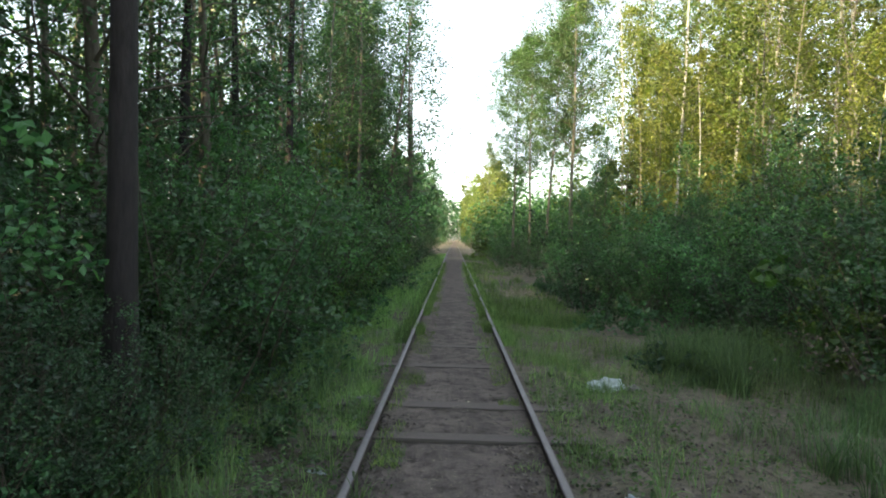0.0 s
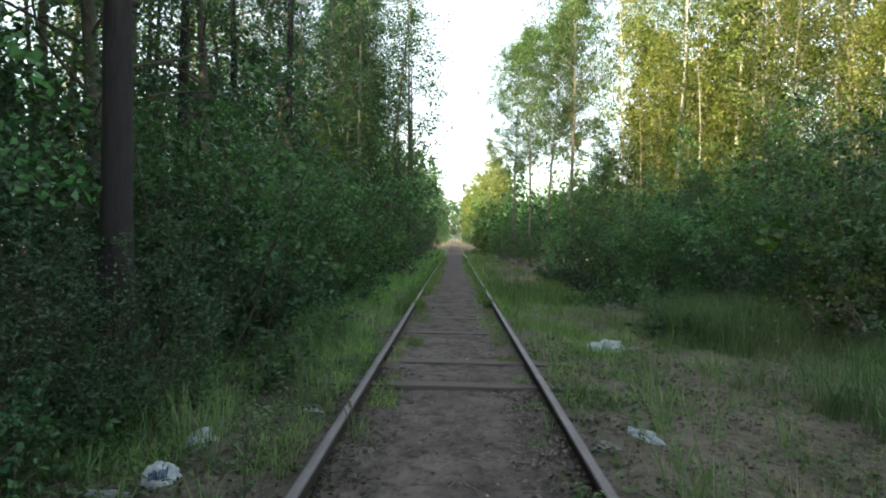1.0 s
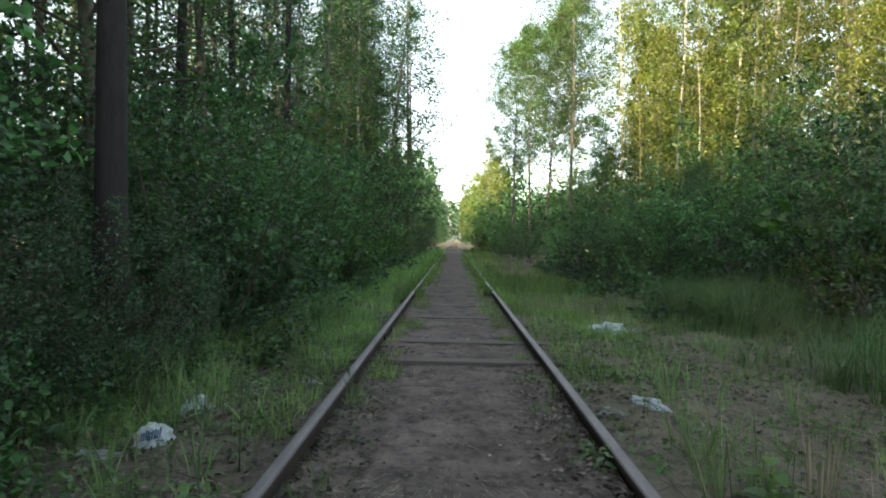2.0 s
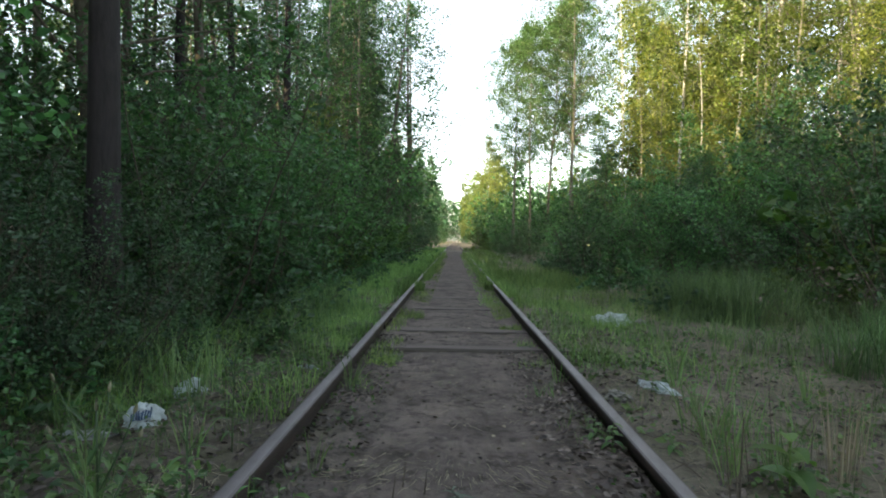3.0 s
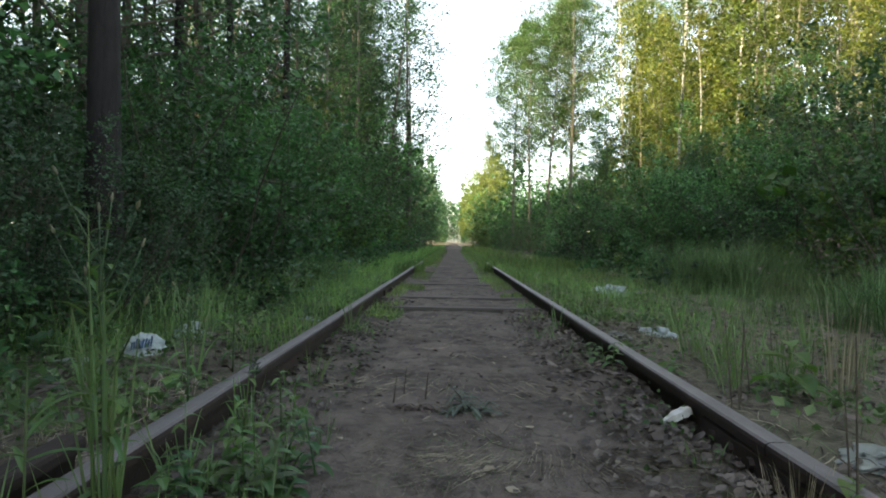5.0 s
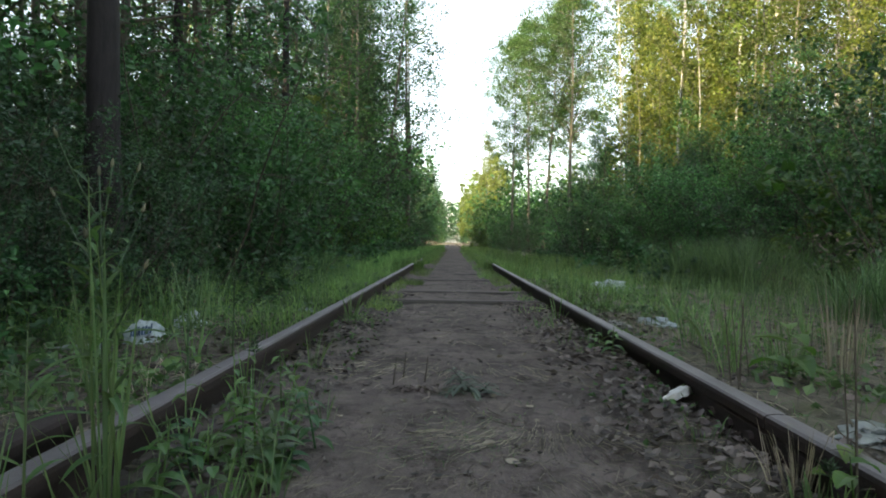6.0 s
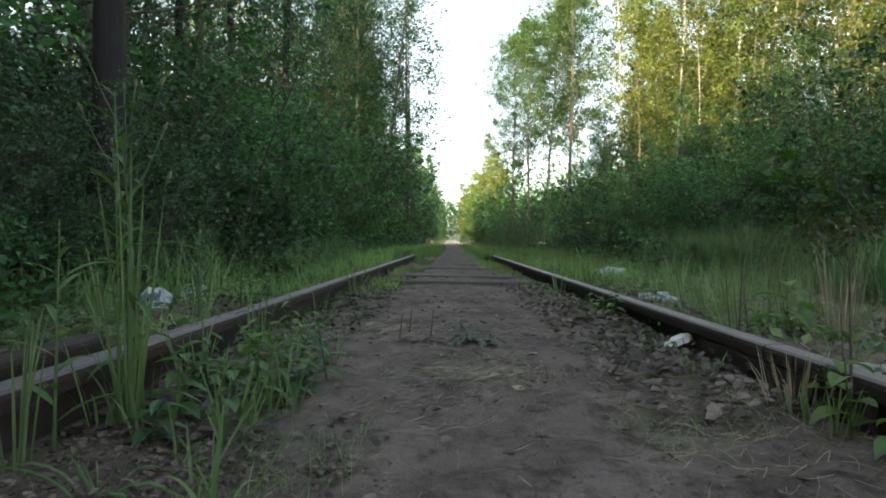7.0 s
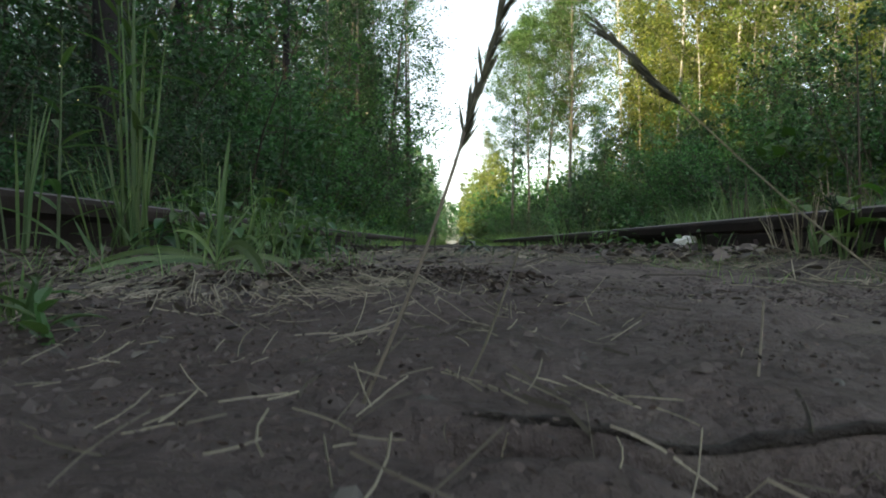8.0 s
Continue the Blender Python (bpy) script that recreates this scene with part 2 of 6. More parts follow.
def wood_material():
    m, nt, b = node_mat("weathered_sleeper")
    tc = nt.nodes.new("ShaderNodeTexCoord")
    info = nt.nodes.new("ShaderNodeObjectInfo")
    mp = add(nt, "ShaderNodeMapping", Scale=(2.0, 34.0, 34.0))
    nt.links.new(tc.outputs["Object"], mp.inputs[0])
    off = nt.nodes.new("ShaderNodeCombineXYZ")
    nt.links.new(mathn(nt, "MULTIPLY", info.outputs["Random"], 9.0), off.inputs[0])
    nt.links.new(off.outputs[0], mp.inputs["Location"])
    n1 = noise_tex(nt, mp.outputs[0], 1.0, 6, 0.7)
    n2 = noise_tex(nt, tc.outputs["Object"], 5.0, 5, 0.6)
    c = ramp(nt, n1, [(0.3, (0.026, 0.023, 0.021)), (0.5, (0.06, 0.054, 0.05)), (0.72, (0.1, 0.09, 0.082))])
    c = mixc(nt, ramp(nt, n2, [(0.4, (0, 0, 0)), (0.62, (1, 1, 1))]), c, (0.062, 0.056, 0.053))
    # dust trodden onto the upper face
    geo = nt.nodes.new("ShaderNodeNewGeometry")
    sep = nt.nodes.new("ShaderNodeSeparateXYZ")
    nt.links.new(geo.outputs["Normal"], sep.inputs[0])
    n3 = noise_tex(nt, geo.outputs["Position"], 40.0, 5, 0.7)
    lying = mathn(nt, "MULTIPLY", ramp(nt, sep.outputs[2], [(0.9, (0, 0, 0)), (0.98, (1, 1, 1))]), ramp(nt, n2, [(0.25, (1, 1, 1)), (0.75, (0.6, 0.6, 0.6))]))
    c = mixc(nt, lying, c, mixc(nt, n3, (0.085, 0.068, 0.068), (0.21, 0.175, 0.17)))
    nt.links.new(c, b.inputs["Base Color"])
    b.inputs["Roughness"].default_value = 0.92
    bump(nt, b, n1, 0.9, 0.01)
    return m


def plastic_material(name, colour, glow=0.3):
    m, nt, b = node_mat(name)
    tc = nt.nodes.new("ShaderNodeTexCoord")
    n = noise_tex(nt, tc.outputs["Object"], 16.0, 4, 0.6)
    d = tuple(v * 0.62 for v in colour)
    nt.links.new(ramp(nt, n, [(0.35, d), (0.6, colour)]), b.inputs["Base Color"])
    b.inputs["Roughness"].default_value = 0.35
    tr = nt.nodes.new("ShaderNodeBsdfTranslucent")
    tr.inputs[0].default_value = (*colour, 1)
    mix = nt.nodes.new("ShaderNodeMixShader")
    mix.inputs[0].default_value = glow
    nt.links.new(b.outputs[0], mix.inputs[1])
    nt.links.new(tr.outputs[0], mix.inputs[2])
    nt.links.new(mix.outputs[0], nt.nodes["Material Output"].inputs[0])
    bump(nt, b, n, 0.4, 0.01)
    return m


GROUND = ground_material()
RUST = rust_material("rusty_steel")
RAILTOP = rust_material("worn_rail_steel", True)
SLEEPER = wood_material()
BAG_WHITE = plastic_material("white_film", (0.56, 0.64, 0.70))
BAG_DIRT = plastic_material("muddy_film", (0.16, 0.16, 0.155), 0.1)
BAG_GREY = plastic_material("dirty_film", (0.34, 0.37, 0.38))
PAPER = plastic_material("white_paper", (0.80, 0.81, 0.82), 0.15)
BAG_PRINT = plastic_material("blue_print", (0.03, 0.07, 0.16), 0.1)


# ---- building helpers ----
from mathutils.bvhtree import BVHTree
rng = np.random.default_rng(7)


def mesh_of(name, verts, faces, material, smooth=False):
    me = bpy.data.meshes.new(name)
    me.from_pydata(np.asarray(verts, float).tolist(), [], [list(map(int, f)) for f in faces])
    for mat in material if isinstance(material, (list, tuple)) else (material,):
        me.materials.append(mat)
    if smooth:
        me.polygons.foreach_set("use_smooth", [True] * len(me.polygons))
    me.update()
    return me


def part(name, verts, faces, material, parent=None, label="", smooth=False, m=None):
    ob = new(name, mesh_of(name, verts, faces, material, smooth))
    if parent is not None:
        ob.parent = parent
    if m is not None:
        ob.matrix_basis = m
    return tagged(ob, label)


def joined(pieces):
    """One set of vertices and faces out of several."""
    vs, fs, k = [], [], 0
    for v, f in pieces:
        vs.append(np.asarray(v, float))
        fs.extend([[i + k for i in face] for face in f])
        k += len(v)
    return np.concatenate(vs), fs


def tube(points, radii, sides=6, cap=True):
    """A tapered limb along a line of points."""
    p = np.asarray(points, float)
    d = np.gradient(p, axis=0)
    d /= np.linalg.norm(d, axis=1)[:, None] + 1e-9
    ref = np.where(np.abs(d[:, 2:3]) > 0.9, [[1.0, 0, 0]], [[0, 0, 1.0]])
    u = np.cross(d, ref)
    u /= np.linalg.norm(u, axis=1)[:, None] + 1e-9
    w = np.cross(d, u)
    a = np.linspace(0, 2 * math.pi, sides, endpoint=False)
    r = np.asarray(radii, float)[:, None, None]
    v = p[:, None] + r * (np.cos(a)[None, :, None] * u[:, None] + np.sin(a)[None, :, None] * w[:, None])
    n = len(p)
    faces = [[i * sides + j, i * sides + (j + 1) % sides, (i + 1) * sides + (j + 1) % sides, (i + 1) * sides + j]
             for i in range(n - 1) for j in range(sides)]
    if cap:
        faces.append([(n - 1) * sides + j for j in range(sides)])
        faces.append([j for j in range(sides)][::-1])
    return v.reshape(-1, 3), faces


def blades(centres, size, droop=0.3, narrow=0.62, vary=0.45, r=rng):
    """Folded leaf blades, one at each centre, turned at random."""
    c = np.asarray(centres, float)
    n = len(c)
    ax = r.normal(size=(n, 3))
    ax[:, 2] = ax[:, 2] * 0.6 - droop
    ax /= np.linalg.norm(ax, axis=1)[:, None]
    # faces turned mostly to the sky
    nn = r.normal(size=(n, 3)) * 0.75 + np.array([0, -0.1, 0.5])
    nn -= (nn * ax).sum(1)[:, None] * ax
    nn /= np.linalg.norm(nn, axis=1)[:, None]
    s = np.cross(nn, ax)
    L = (size * (1 - vary + 2 * vary * r.random(n)))[:, None]
    w = L * narrow * 0.5
    v = np.stack([c - ax * L * 0.5, c + s * w + nn * w * 0.3 - ax * L * 0.08, c + ax * L * 0.5, c - s * w + nn * w * 0.3 - ax * L * 0.08], 1)
    k = np.arange(n)[:, None] * 4
    f = np.concatenate([k + [0, 1, 2], k + [0, 2, 3]], 0)
    return v.reshape(-1, 3), f


def limb_line(start, way, length, n, r, bend=0.15, rise=0.0):
    p = [np.array(start, float)]
    d = np.array(way, float)
    for _ in range(n):
        d = d + r.normal(size=3) * bend + np.array([0, 0, rise])
        d /= np.linalg.norm(d)
        p.append(p[-1] + d * length / n)
    return np.array(p)


# ---- ground ----
def value_noise(x, y, scale, seed):
    """Smooth noise from -1 to 1 over the plan."""
    x, y = x * scale + seed * 17.3, y * scale + seed * 31.7
    xi, yi = np.floor(x), np.floor(y)
    fx, fy = x - xi, y - yi
    fx, fy = fx * fx * (3 - 2 * fx), fy * fy * (3 - 2 * fy)

    def h(a, b):
        v = np.sin(a * 127.1 + b * 311.7 + seed * 74.7) * 43758.5453
        return (v - np.floor(v)) * 2 - 1
    return (h(xi, yi) * (1 - fx) + h(xi + 1, yi) * fx) * (1 - fy) + (h(xi, yi + 1) * (1 - fx) + h(xi + 1, yi + 1) * fx) * fy


def smooth(a, b, v):
    t = np.clip((v - a) / (b - a), 0, 1)
    return t * t * (3 - 2 * t)


RAIL_X, RAIL_TOP = 0.795, 0.18
CRACKS = ((5.68, 0.045, 0.62), (5.93, 0.055, 0.5), (6.79, 0.035, 0.36), (7.05, 0.035, 0.36), (3.08, 0.012, 0.2))


def ground_z(x, y):
    x, y = np.asarray(x, float), np.asarray(y, float)
    ax = np.abs(x)
    bed = 0.042 + 0.012 * np.exp(-(x / 0.35) ** 2)
    z = bed * (1 - smooth(1.2, 2.0, ax)) + 0.01 * smooth(0.8, 1.0, ax) * (1 - smooth(1.4, 2.0, ax))
    z = z + 0.02 * smooth(0.5, 0.68, ax) * (1 - smooth(0.72, 1.0, ax))
    near = 1 - smooth(0.6, 1.6, ax)
    z = z + value_noise(x, y, 0.8, 1) * (0.03 * (1 - near) + 0.006)
    z = z + value_noise(x, y, 3.2, 2) * (0.018 * (1 - near) + 0.006)
    z = z + value_noise(x, y, 11.0, 3) * 0.006 + value_noise(x, y, 27.0, 4) * 0.0045 + value_noise(x, y, 55.0, 5) * 0.0032
    # litter heaped against the east rail
    z = z + 0.012 * smooth(0.42, 0.7, x + 0.04 * value_noise(x, y, 5.0, 15)) * (1 - smooth(0.78, 0.86, x)) * smooth(1.2, 1.9, y) * (1 - smooth(4.2, 6.0, y))
    # cracks along the edges of the sleepers that lie bare
    for at, deep, half in CRACKS:
        z = z - deep * np.clip(1.6 - np.abs(y - at - 0.01 * value_noise(x, y, 5.0, 9)) / 0.014, 0, 1) * (1 - smooth(half * 0.7, half, ax + 0.1 * value_noise(x, y, 3.0, 8)))
    # a gap along a sleeper's edge close to the start
    z = z - 0.025 * np.clip(1.5 - np.abs(y - 0.187 - 0.003 * value_noise(x, y, 9.0, 12)) / 0.0055, 0, 1) * smooth(-0.07, -0.03, x + 0.02 * value_noise(x, y, 14.0, 13)) * (1 - smooth(0.5, 0.6, ax))
    # the bed drops to a bare sleeper close to the start
    z = z - 0.02 * (1 - smooth(0.145, 0.157, y + 0.004 * value_noise(x, y, 9.0, 12))) * smooth(-0.2, -0.08, y) * smooth(-0.06, 0.06, x + 0.03 * value_noise(x, y, 14.0, 13)) * (1 - smooth(0.6, 0.9, ax))
    z = z + smooth(3, 9, ax) * (0.18 + 0.12 * value_noise(x, y, 0.25, 6))
    return z


def span(*runs):
    out = []
    for a, b, step in runs:
        out += list(np.arange(a, b, step))
    return np.array(out)


def build_ground():
    xr = span((0, 0.4, 0.01), (0.4, 0.75, 0.026), (0.75, 1.6, 0.05), (1.6, 4.0, 0.12), (4, 12, 0.5), (12, 60, 6), (60, 1200, 90))
    xs = np.concatenate([-xr[:0:-1], xr])
    ys = np.concatenate([[-900, -500, -250, -120, -60, -30, -15, -7, -3, -1.5, -0.7, -0.3], span((-0.1, 0.12, 0.05), (0.12, 0.16, 0.008), (0.16, 0.212, 0.0028), (0.212, 0.9, 0.009), (0.9, 2.4, 0.028), (2.4, 5.62, 0.06), (5.62, 5.74, 0.012), (5.74, 5.87, 0.04), (5.87, 5.99, 0.012), (5.99, 6.73, 0.08), (6.73, 7.11, 0.018), (7.11, 14, 0.12), (14, 40, 0.5), (40, 120, 3), (120, 1500, 90))])
    X, Y = np.meshgrid(xs, ys)
    Z = ground_z(X, Y)
    n, m = X.shape
    v = np.stack([X.ravel(), Y.ravel(), Z.ravel()], 1)
    i = (np.arange(n - 1)[:, None] * m + np.arange(m - 1)[None]).ravel()
    f = np.stack([i, i + 1, i + m + 1, i + m], 1)
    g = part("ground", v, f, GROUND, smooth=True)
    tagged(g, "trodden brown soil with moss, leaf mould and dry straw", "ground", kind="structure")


build_ground()


# ---- railway track ----
def rail_profile():
    half = [(0.066, 0.0), (0.066, 0.011), (0.03, 0.021), (0.0085, 0.036), (0.0075, 0.075), (0.012, 0.103), (0.0345, 0.114),
            (0.036, 0.136), (0.033, 0.146), (0.024, 0.1505), (0.010, 0.152)]
    return half + [(-x, z) for x, z in half[::-1]]


def rail_mesh(y0, y1, step, sway, seed, cap=True):
    prof = rail_profile()
    k = len(prof)
    ys = np.linspace(y0, y1, int((y1 - y0) / step) + 2)
    v = []
    for y in ys:
        dx = sway * math.sin(y * 0.31 + seed) + 0.4 * sway * math.sin(y * 1.1 + 2 * seed)
        dz = 0.6 * sway * math.sin(y * 0.47 + 3 * seed)
        v += [(x + dx, y, z + dz) for x, z in prof]
    f = [[i * k + j, i * k + (j + 1) % k, (i + 1) * k + (j + 1) % k, (i + 1) * k + j] for i in range(len(ys) - 1) for j in range(k)]
    f.append(list(range(k)))
    f.append([(len(ys) - 1) * k + j for j in range(k)][::-1])
    return np.array(v), f


def box(cx, cy, cz, sx, sy, sz, bev=0.0, seed=None):
    """A box with chamfered upright and top edges, a little uneven when seeded."""
    x, y, z = sx / 2, sy / 2, sz / 2
    b = bev
    ring = [(-x + b, -y), (x - b, -y), (x, -y + b), (x, y - b), (x - b, y), (-x + b, y), (-x, y - b), (-x, -y + b)] if b else [(-x, -y), (x, -y), (x, y), (-x, y)]
    inner = [(px * (1 - b / x), py * (1 - b / y)) for px, py in ring]
    k = len(ring)
    v = [(px, py, -z) for px, py in ring] + [(px, py, z - b) for px, py in ring] + ([(px, py, z) for px, py in inner] if b else [])
    f = [list(range(k))[::-1]]
    levels = 3 if b else 2
    for l in range(levels - 1):
        f += [[l * k + j, l * k + (j + 1) % k, (l + 1) * k + (j + 1) % k, (l + 1) * k + j] for j in range(k)]
    f.append([(levels - 1) * k + j for j in range(k)])
    v = np.array(v)
    if seed is not None:
        v = v + np.random.default_rng(seed).normal(size=v.shape) * min(sx, sy, sz) * 0.02
    return v + np.array([cx, cy, cz]), f


track = tagged(new("railway_track"), "old rusty railway track with buried wooden sleepers", "railway track", kind="structure")
track.matrix_basis = pose(0, 0, 0)
JOINT_R = 1.70
for side, joints in ((1, (JOINT_R, JOINT_R + 12.5, JOINT_R + 25)), (-1, (JOINT_R + 5.6, JOINT_R + 18.1))):
    edges = [-9.0, *joints, 130.0]
    for a, b in zip(edges[:-1], edges[1:]):
        v, f = rail_mesh(a + 0.003, b - 0.003, 0.5, 0.004, side)
        part("rail", v, f, RAILTOP, track, "rusty steel rail with a worn top", m=pose(side * RAIL_X, 0, RAIL_TOP - 0.152))
    for jy in joints[:2]:
        for s in (-1, 1):
            plate = [box(side * RAIL_X + s * 0.019, jy, RAIL_TOP - 0.082, 0.022, 0.82, 0.072, 0.006)]
            for k in (-0.31, -0.19, -0.07, 0.07, 0.19, 0.31):
                plate.append(tube([(side * RAIL_X + s * 0.026, jy + k, RAIL_TOP - 0.08), (side * RAIL_X + s * 0.043, jy + k, RAIL_TOP - 0.08)], [0.017, 0.016], 6))
            part("fishplate", *joined(plate), RUST, track, "rusty bolted joint plate")

sleeper_meshes = []
for s in range(5):
    v, f = box(0, 0, 0, 2.7, 0.25, 0.16, 0.012, 40 + s)
    sleeper_meshes.append(mesh_of("sleeper", v, f, SLEEPER))
for k in range(-4, 138):
    y = 5.805 + 0.57 * (k - 10)
    ob = new("sleeper", sleeper_meshes[k % 5])
    ob.parent = track
    lift = -0.026 if k == 0 else 0.022 if k == 10 else 0.014 if k == 12 else 0.004 if k in (16, 19) else float(rng.uniform(-0.06, -0.025))
    ob.matrix_basis = pose(float(rng.normal() * 0.02), y + float(rng.normal() * 0.015) - (0.045 if k == 0 else 0.0), 0.052 - 0.08 + lift, float(rng.normal() * 0.6), 0, float(rng.normal() * 0.8))

# a spare rail lying outside the running rail
spare = tagged(new("spare_rail"), "spare rusty rail lying beside the track", "rail")
spare.matrix_basis = pose(-0.94, 0, 0.034, 0, 0, 0.3)
v, f = rail_mesh(-9.0, 1.62, 0.5, 0.003, 5)
part("rail_bar", v, f, RUST, spare)


# ---- trees and shrubs ----
def leafy(name, anchors, per, spread, size, material, parent, r, droop=0.3, narrow=0.62, label=""):
    a = np.asarray(anchors)
    a = a[r.random(len(a)) > 0.44]
    clump = 0.4 + 0.65 * r.random(len(a)) ** 1.5
    a, wide = np.repeat(a, per, 0), np.repeat(clump, per)[:, None]
    off = np.clip(r.normal(size=a.shape), -1.8, 1.8) * spread * wide
    off[:, 2] *= 0.75
    v, f = blades(a + off, size, droop, narrow, r=r)
    return part(name, v, f, material, parent, label)


def crown_line(r, h, r0, lean=0.02, n=9, bend=0.02):
    p = limb_line((0, 0, -0.15), (r.normal() * lean, r.normal() * lean, 1), h + 0.15, n, r, bend)
    t = np.linspace(0, 1, n + 1)
    rad = r0 * (1 - 0.93 * t ** 0.9)
    rad[0] *= 1.35
    return p, rad


def on_line(p, t):
    i = min(int(t * (len(p) - 1)), len(p) - 2)
    k = t * (len(p) - 1) - i
    return p[i] * (1 - k) + p[i + 1] * k


def broadleaf(kind, seed, h, r0, first, reach, limbs, per, spread, size, bark, leaf, label, upward=0.7, droop=0.3, sub=4, fine=2):
    """A tree: tapered trunk, limbs with side twigs, and leaves in loose clumps along them."""
    r = np.random.default_rng(seed)
    root = tagged(new(kind), label, "tree")
    p, rad = crown_line(r, h, r0)
    wood = [tube(p, rad, 5 + 2 * fine)]
    anchors = []
    for i in range(limbs):
        t = first + (1 - first) * ((i + r.random()) / limbs) ** 0.9
        t = min(t, 0.985)
        base = on_line(p, t)
        a = i * 2.4 + r.normal() * 0.5
        shape = math.sin(math.pi * min(1.0, 0.22 + 0.78 * (t - first) / (1 - first))) ** 0.7
        L = reach * max(0.18, shape) * r.uniform(0.6, 1.15)
        line = limb_line(base, (math.cos(a), math.sin(a), upward * r.uniform(0.6, 1.4)), L, 5, r, 0.13, 0.02)
        rr = max(0.01, r0 * (1 - t) * 0.3)
        if fine or i % 2:
            wood.append(tube(line[::2] if fine == 1 else line[::5] if fine == 0 else line, np.linspace(rr, 0.006, {2: 6, 1: 3, 0: 2}[fine]), 3 + fine, False))
        for k in range(sub):
            q = on_line(line, r.uniform(0.3, 1.0))
            tw = limb_line(q, r.normal(size=3) + np.array([0, 0, 0.25 - droop]), L * r.uniform(0.2, 0.42), 3, r, 0.2, -0.08 * droop)
            if fine == 2:
                wood.append(tube(tw[[0, 1, 3]], [rr * 0.4 + 0.003, rr * 0.2 + 0.003, 0.003], 3, False))
            anchors += [tw[2], tw[3], (tw[1] + tw[2]) / 2]
        anchors += [line[-1], line[-2]]
    anchors.append(p[-1])
    v, f = joined(wood)
    trunk = part("trunk", v, f, (bark, BARK_DARK), root, smooth=True)
    n = len(wood[0][1])
    trunk.data.polygons.foreach_set("material_index", [0] * n + [1] * (len(f) - n))
    leafy("crown", anchors, per, spread, size, leaf, root, r, droop)
    return root


def conifer(kind, seed, h, r0, first, reach, whorls, bark, leaf, label, pine=False):
    r = np.random.default_rng(seed)
    root = tagged(new(kind), label, "tree")
    p, rad = crown_line(r, h, r0, 0.008, 9, 0.008)
    wood = [tube(p, rad, 10)]
    anchors = []
    for i in range(whorls):
        t = first + (0.99 - first) * i / whorls
        base = on_line(p, t)
        n = 5 if not pine else 3
        for j in range(n):
            a = i * 0.9 + j * 2 * math.pi / n + r.normal() * 0.2
            L = reach * (1.04 - (t - first) / (1 - first)) * r.uniform(0.75, 1.1) if not pine else reach * r.uniform(0.5, 1.1) * (1.1 - 0.6 * (t - first) / (1 - first))
            line = limb_line(base, (math.cos(a), math.sin(a), 0.25 if pine else -0.12), L, 5, r, 0.06, 0.03)
            wood.append(tube(line, np.linspace(max(0.01, r0 * 0.18 * (1.1 - t)), 0.005, 6), 4, False))
            for k in np.linspace(0.25 if not pine else 0.55, 1, 7):
                q = on_line(line, k)
                anchors += [q + r.normal(size=3) * (0.12 if not pine else 0.3) * L * 0.5 * (1.1 - k) for _ in range(2)]
    part("trunk", *joined(wood), bark, root, smooth=True)
    leafy("crown", anchors, 6, 0.13 if not pine else 0.22, 0.24, leaf, root, r, 0.15, 0.16)
    return root


def shrub(kind, seed, h, stems, wide, per, spread, size, leaf, label, narrow=0.62, twigs=7, coarse=False):
    """Many stems from one stool, leafy from near the ground to their tips."""
    r = np.random.default_rng(seed)
    root = tagged(new(kind), label, "shrub")
    anchors = []
    for i in range(stems):
        a = i * 2.4 + r.normal() * 0.3
        out = r.uniform(0.1, 1.0)
        base = np.array([math.cos(a), math.sin(a), 0]) * wide * 0.28 * out
        base[2] = -0.15
        L = h * r.uniform(0.55, 1.05) * (1.05 - 0.3 * out)
        line = limb_line(base, (math.cos(a) * out * wide / h, math.sin(a) * out * wide / h, 1), L, 6, r, 0.1)
        wood = [tube(line[::3], np.linspace(0.004 + 0.0025 * h, 0.003, 3), 3, False)] if coarse else [tube(line, np.linspace(0.004 + 0.0025 * h, 0.003, 7), 5, False)]
        for k in range(twigs):
            t = r.uniform(0.1, 1.0)
            q = on_line(line, t)
            tw = limb_line(q, r.normal(size=3) + np.array([0, 0, 0.35]), h * r.uniform(0.10, 0.24), 3, r, 0.2)
            if not coarse:
                wood.append(tube(tw[[0, 1, 3]], [0.005, 0.004, 0.002], 3, False))
            anchors += [tw[1], tw[2], tw[3]]
        anchors.append(line[-1])
        part("stem", *joined(wood), TWIG, root, smooth=True)
    leafy("foliage", anchors, per, spread, size, leaf, root, r, 0.2, narrow)
    return root


FIRST = {}
# for each kind and each of three grades of fineness (close, middle, far): leaves to a clump, size of a leaf
FINE = {"close": (26, 0.63, 2), "middle": (14, 0.88, 1), "far": (3, 2.7, 0), "shade": (2, 3.8, 0)}


def tree_maker(grade, s, kind, seed, h, r0, first, reach, limbs, spread, size, bark, leaf, label, upward, droop):
    per, big, fine = FINE[grade]
    if kind == "aspen_tree" and limbs > 100 and grade == "middle":
        per, big = 34, 0.75
    if h < 12:
        per, big = max(2, int(per * 0.6)), big * 1.2
    return lambda: broadleaf(kind, seed + s, h, r0, first, reach, limbs, per, spread, size * big, bark, leaf, label, upward, droop, fine=fine)


